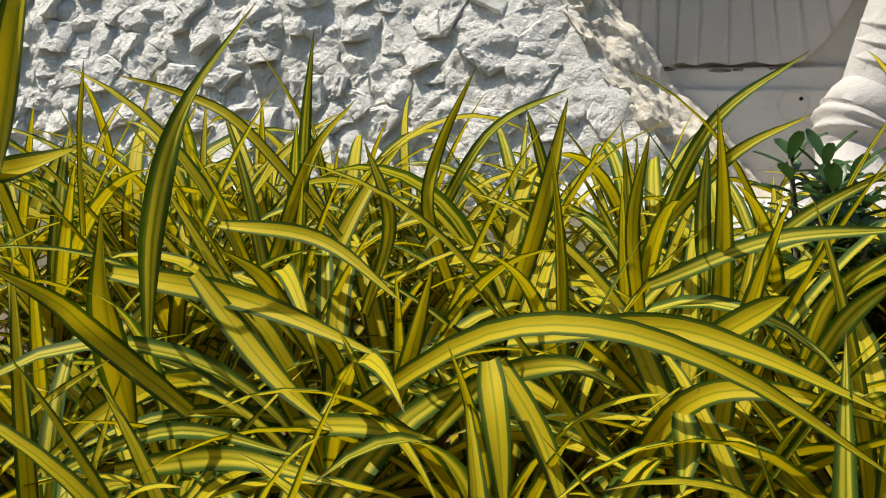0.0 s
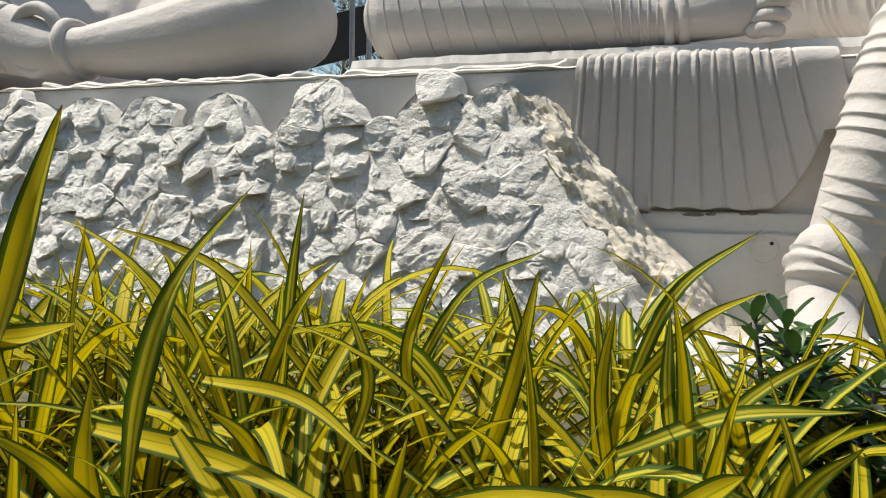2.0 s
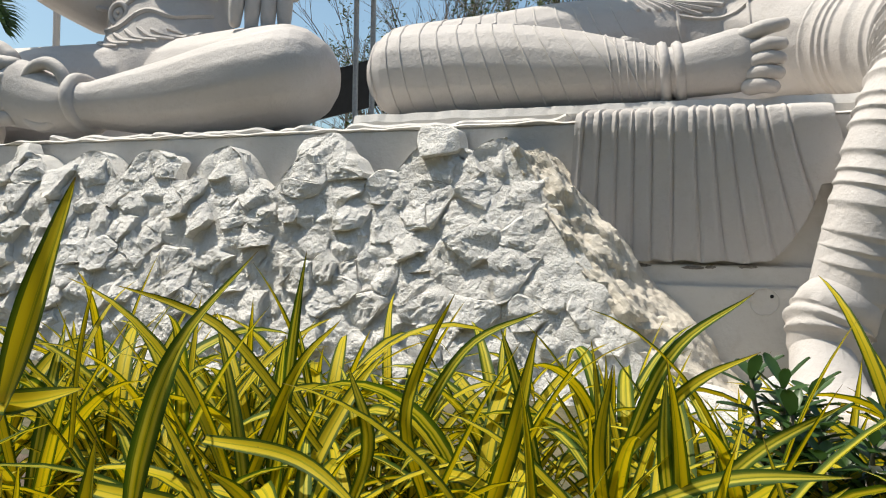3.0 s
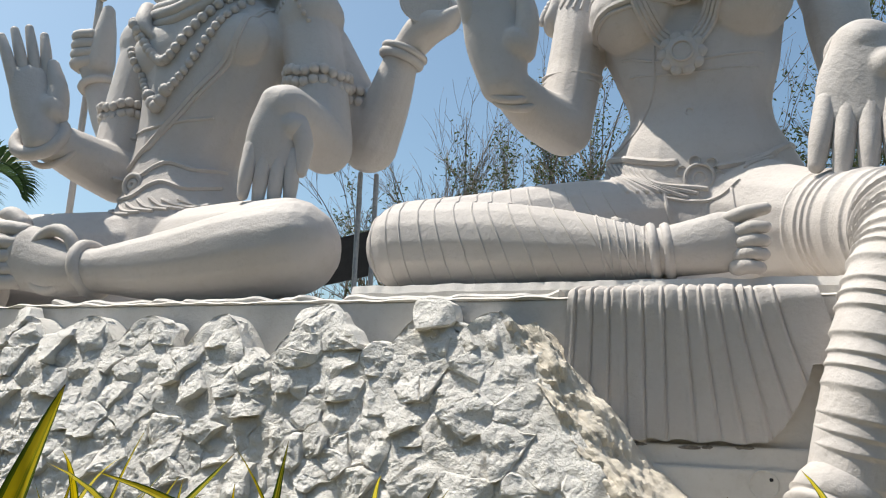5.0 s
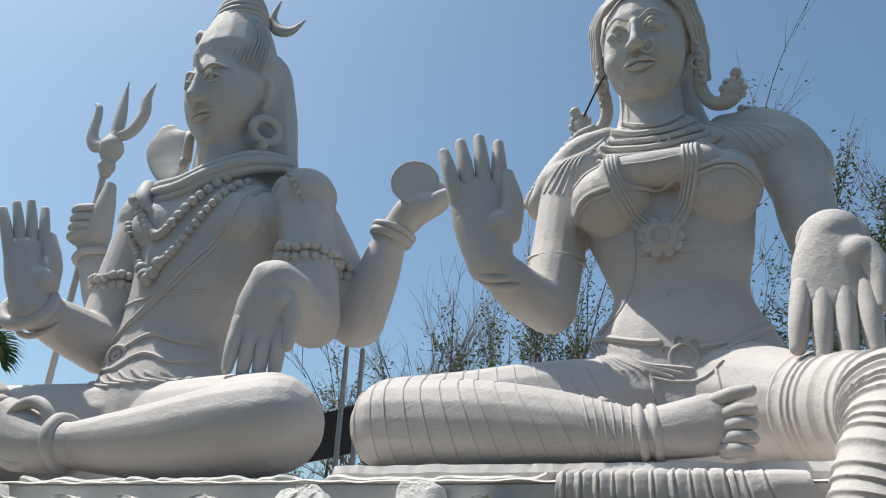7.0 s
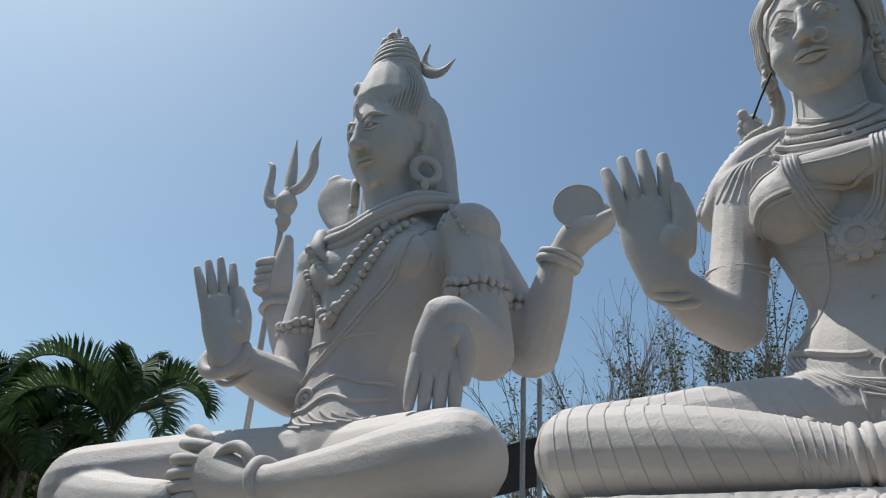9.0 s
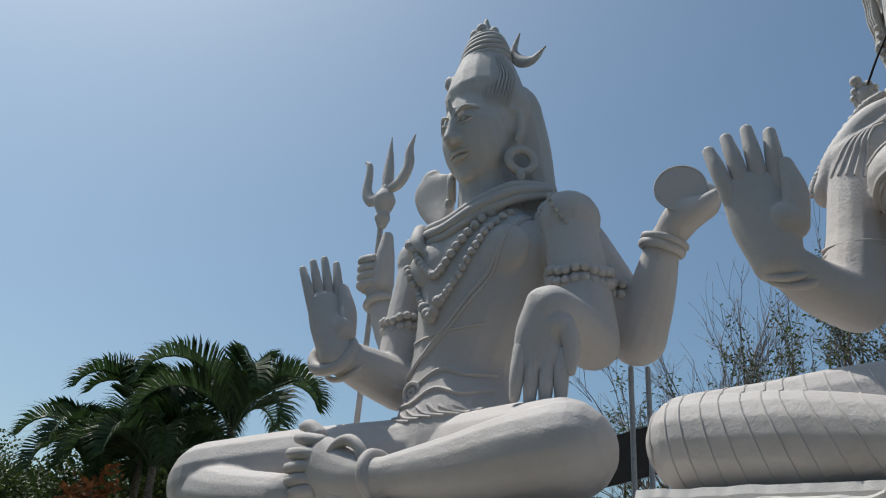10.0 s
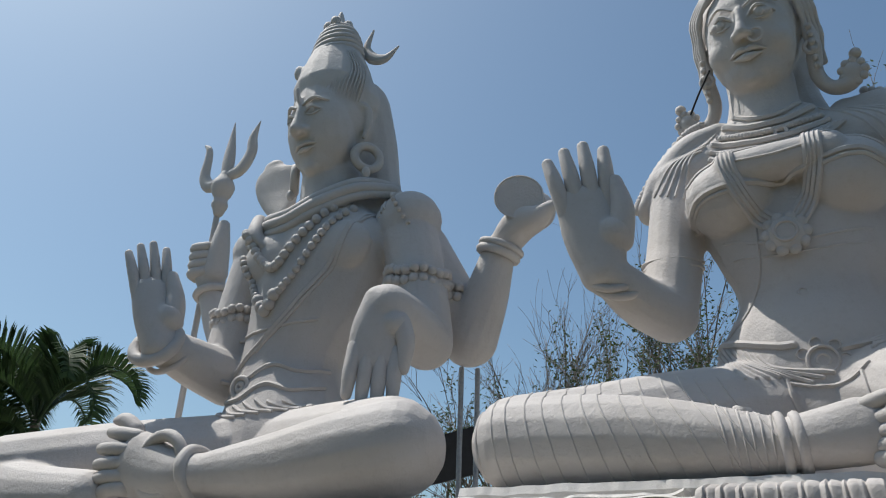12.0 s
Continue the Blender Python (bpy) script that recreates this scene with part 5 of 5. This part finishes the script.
def bush(x, y, seed, count, height):
    rnd = random.Random(seed)
    ob = thing("flowering_bush", "leafy green bush with small white flowers beside the bed", "bush", "bushes at the bed's end", (x, y, GZ - 0.03))
    for k in range(count):
        wood, crown = bmesh.new(), bmesh.new()
        a, r = rnd.uniform(0, 6.28), rnd.uniform(0.03, 0.2)
        tip = Vector((r * math.cos(a), r * math.sin(a), height * rnd.uniform(0.75, 1.0)))
        tube(wood, [(0, 0, 0), tip * 0.6 + Vector((0, 0, 0.1)), tip], [0.014, 0.009, 0.005], n=6, seg=6, caps=False)
        branch = part("branch", wood, BARK, ob, smooth=180)
        for j in range(22):
            u = 1.0 - 0.4 * (j / 22) ** 1.4
            p = tip * u + Vector((0, 0, 0.1)) * (1 - u)
            az = j * 2.4 + rnd.uniform(-0.4, 0.4)
            d = Vector((math.cos(az), math.sin(az), rnd.uniform(0.2, 1.0) * (1.6 if j < 5 else 0.8))).normalized()
            l, w = rnd.uniform(0.07, 0.11), rnd.uniform(0.014, 0.021)
            s = d.cross(Vector((0, 0, 1))).normalized()
            n = s.cross(d)
            row = [(p, 0.2), (p + d * l * 0.35, 0.8), (p + d * l * 0.7 - n * 0.004, 1.0), (p + d * l * 0.93 - n * 0.008, 0.6), (p + d * l - n * 0.01, 0.1)]
            g = [[crown.verts.new(q + s * w * e * m + n * abs(m) * w * 0.3) for m in (-1, 0, 1)] for q, e in row]
            for m in range(4):
                for k2 in range(2):
                    crown.faces.new((g[m][k2], g[m][k2 + 1], g[m + 1][k2 + 1], g[m + 1][k2]))
        part("foliage", crown, BUSH, branch, smooth=180)
        if k < 2:
            bloom = bmesh.new()
            for j in range(5):
                d = Vector((math.cos(j * 1.257), math.sin(j * 1.257) - 0.4, 0.35)).normalized()
                leaf_quad(bloom, tip * 0.93 + Vector((0.02, -0.05, 0)), d, 0.014, 0.04, rnd)
            part("flower", bloom, PETAL, branch, "small white flower")


# ---- what stands behind ----
def leaf_quad(bm, p, d, w, l, rnd, mat=0):
    d = Vector(d).normalized()
    s = d.orthogonal().normalized()
    s = (Matrix.Rotation(rnd.uniform(0, 6.28), 3, d) @ s) * w
    p = Vector(p)
    up = s.cross(d).normalized() * w * 0.3
    v = [bm.verts.new(q) for q in (p, p + d * l * 0.5 + s + up, p + d * l, p + d * l * 0.5 - s + up)]
    f = bm.faces.new(v)
    f.material_index = mat


def bare_tree(x, y, height, spread, seed, leaves=0.25, depth=4, lean=(0, 0)):
    """Thin twigs fanning upwards, with a few tufts of leaves."""
    rnd = random.Random(seed)
    ob = thing("tree", "thin, nearly leafless tree with fine grey twigs behind the statues", "tree", "trees behind the statues", (x, y, GZ - 0.05))
    wood, crown = bmesh.new(), bmesh.new()

    def limb(p, d, l, r, k):
        mid = p + d * l * 0.5 + Vector((rnd.uniform(-1, 1), rnd.uniform(-1, 1), 0)) * l * 0.06
        end = p + d * l
        tube(wood, [p, mid, end], [r, r * 0.8, r * 0.55], n=3, seg=5, caps=False)
        if k == 0:
            return
        for j in range(rnd.randint(3, 4)):
            u = rnd.uniform(0.35, 1.0)
            q = p + d * l * u
            nd = (d + Vector((rnd.uniform(-1, 1), rnd.uniform(-1, 1), rnd.uniform(-0.3, 0.5))) * spread).normalized()
            limb(q, nd, l * rnd.uniform(0.45, 0.7), r * 0.5, k - 1)
        if k <= 2:
            for j in range(int(40 * leaves * rnd.random())):
                q = p + d * l * rnd.uniform(0.3, 1.1) + Vector((rnd.gauss(0, .12), rnd.gauss(0, .12), rnd.gauss(0, .12)))
                leaf_quad(crown, q, (rnd.uniform(-1, 1), rnd.uniform(-1, 1), rnd.uniform(-0.8, 0.4)), 0.022, 0.11, rnd)

    for j in range(3):
        d = Vector((lean[0] + rnd.uniform(-0.2, 0.2), lean[1] + rnd.uniform(-0.2, 0.2), 1)).normalized()
        limb(Vector((rnd.uniform(-0.25, 0.25), rnd.uniform(-0.25, 0.25), 0)), d, height * rnd.uniform(0.5, 0.62), 0.06 * height / 8, depth)
    part("trunk", wood, BARK, ob, smooth=180)
    if len(crown.faces):
        part("crown", crown, FOREST, ob, "sparse small leaves")
    return ob


def palm(x, y, height, seed, count=11, length=2.6):
    rnd = random.Random(seed)
    ob = thing("palm_tree", "palm tree with arching feathery green fronds", "palm", "palms beside the statue", (x, y, GZ - 0.05))
    bm = bmesh.new()
    tube(bm, [(0, 0, 0), (0.1, 0, height * 0.5), (0, 0, height)], [0.14, 0.11, 0.09], n=24, seg=10, wave=lambda u: 1 + 0.08 * ((u * 12) % 1))
    part("trunk", bm, BARK, ob, "ringed grey trunk", smooth=60)
    for k in range(count):
        bm = bmesh.new()
        az, el = k * 2.4 + rnd.uniform(-0.3, 0.3), radians(rnd.uniform(55, 90))
        l = length * rnd.uniform(0.8, 1.15)
        p, pts = Vector((0, 0, height - 0.1)), []
        out = Vector((math.cos(az), math.sin(az), 0))
        n = 26
        for i in range(n + 1):
            pts.append(p.copy())
            p = p + (out * math.cos(el) + Vector((0, 0, math.sin(el)))) * (l / n)
            el -= radians(rnd.uniform(130, 185)) / n * (0.5 + 1.1 * i / n)
        tube(bm, pts[::2], [0.035 * (1 - 0.8 * i / (n / 2)) + 0.004 for i in range(len(pts[::2]))], n=n // 2, seg=5, caps=False)
        for i in range(5, n + 1):
            d = (pts[i] - pts[i - 1]).normalized()
            side = d.cross(Vector((0, 0, 1))).normalized()
            up = side.cross(d)
            w = 0.95 * math.sin(math.pi * min(1, (i + 1) / (n + 3)) ** 0.75) + 0.15
            for j in range(3):
                b = pts[i] - d * (l / n) * 0.333 * j
                for s in (-1, 1):
                    way = (side * s * 0.62 + d * 0.6 + up * rnd.uniform(0.45, 0.7)).normalized()
                    m = b + way * w * 0.55
                    tip = b + way * w + Vector((0, 0, -0.25 * w)) + d * rnd.uniform(-0.05, 0.05)
                    a, c = d * 0.02, d * 0.026
                    v = [bm.verts.new(q) for q in (b - a, b + a, m + c, tip, m - c)]
                    bm.faces.new(v)
        part("frond", bm, FROND, ob)
    return ob


def thicket(x, y, radius, height, seed, mat, leaves, label, name="shrub", size=0.2):
    rnd = random.Random(seed)
    ob = thing(name, label, "shrub" if name == "shrub" else "tree", "greenery behind", (x, y, GZ - 0.05))
    wood, crown = bmesh.new(), bmesh.new()
    for k in range(9):
        a, r = rnd.uniform(0, 6.28), radius * rnd.uniform(0.1, 0.75)
        tip = Vector((r * math.cos(a), r * math.sin(a), height * rnd.uniform(0.65, 0.95)))
        tube(wood, [(0, 0, 0), tip * 0.5 + Vector((0, 0, height * 0.12)), tip], [0.12, 0.07, 0.02], n=5, seg=6, caps=False)
        for j in range(leaves // 9):
            d = Vector((rnd.gauss(0, 1), rnd.gauss(0, 1), rnd.gauss(0.2, 1))).normalized()
            q = tip + Vector((d.x * radius * 0.45, d.y * radius * 0.45, d.z * height * 0.26)) * rnd.random() ** 0.45
            leaf_quad(crown, (q.x, q.y, max(q.z, 0.1)), (rnd.uniform(-1, 1), rnd.uniform(-1, 1), rnd.uniform(-0.6, 0.8)), size * 0.35, size * rnd.uniform(0.7, 1.3), rnd)
    part("trunk", wood, BARK, ob, smooth=180)
    part("crown", crown, mat, ob)
    return ob


def backdrop_things():
    for k, (x, y, top) in enumerate(((-5.28, 11.45, 5.5), (-5.06, 11.6, 5.5))):
        bm = bmesh.new()
        tube(bm, [(x, y, 2.8), (x, y, top)], [0.042, 0.042], n=4, seg=12)
        ring(bm, (x, y, 2.85), 0.05, 0.03)
        tagged(part("support_pole", bm, PIPE, smooth=50), "grey steel pole propping the statue's elbow", "pole", "poles under the elbow")
    bm = bmesh.new()
    v = box(bm, (-8.6, 15.0, 4.43), (-3.9, 15.06, 5.4))
    board = thing("board", "black sheet board on posts behind the statues", "board", at=(-7, 15, GZ - 0.05))
    for q in v:
        q.co -= Vector((7 * -1, 15, GZ - 0.05))
        q.co.z += 0.18 * q.co.x
    part("panel", bm, BLACK, board)
    for x in (-1.9, 1.8):
        bm = bmesh.new()
        box(bm, (x - 0.05, 0.07, 0), (x + 0.05, 0.17, 4.7 + 0.18 * x))
        part("post", bm, PIPE, board)


bm = bmesh.new()
tube(bm, [(-0.75, 10.1, 9.11), (-0.93, 10.12, 8.78), (-1.08, 10.15, 8.48)], [0.016, 0.016, 0.016], n=10, seg=6)
tagged(part("cable", bm, BLACK, smooth=180), "thin black wire slung from the statue's ear ornament", "wire")
masonry()
bed()
bush(0.42, 2.5, 3, 7, 0.92)
bush(0.53, 2.3, 4, 7, 0.84)
backdrop_things()
palm(-18.9, 11.2, 5.3, 3, 10, 3.0)
palm(-15.5, 11.4, 5.0, 4, 10, 3.3)
palm(-19.6, 10.4, 3.9, 6, 12, 2.8)
palm(-17.2, 10.6, 4.1, 8, 12, 2.8)
for k, (x, y, r, h) in enumerate(((-27, 10.5, 3, 4.9), (-31, 9, 3.5, 5.2), (-34, 11.5, 4, 5.6), (-24.5, 12, 2.6, 4.5), (-22.5, 14.5, 3, 5.0), (-38, 13, 4, 6.2))):
    thicket(x, y, r, h, 40 + k, FOREST, 12000, "dense green tree in the distance", "tree", 0.15)
thicket(-17.5, 9.2, 0.7, 3.4, 60, RUST, 500, "shrub with orange-brown leaves beside the palms", "shrub", 0.2)
bare_tree(-7.5, 19.5, 9.6, 0.55, 7, 0.05)
bare_tree(-5.2, 18.5, 8.6, 0.55, 8, 0.6)
bare_tree(-3.2, 18.0, 10, 0.5, 9, 1.0)
bare_tree(-1.2, 17.5, 10.5, 0.5, 10, 0.9)
bare_tree(-9.0, 19.0, 7.5, 0.6, 12, 0.4)
bare_tree(-6.4, 17.5, 7, 0.6, 15, 0.6)
bare_tree(4.2, 16.5, 9.8, 0.5, 13, 1.8)
bare_tree(3.0, 17.0, 8.5, 0.5, 17, 1.8)
bare_tree(6.2, 16.5, 11, 0.5, 14, 1.2)
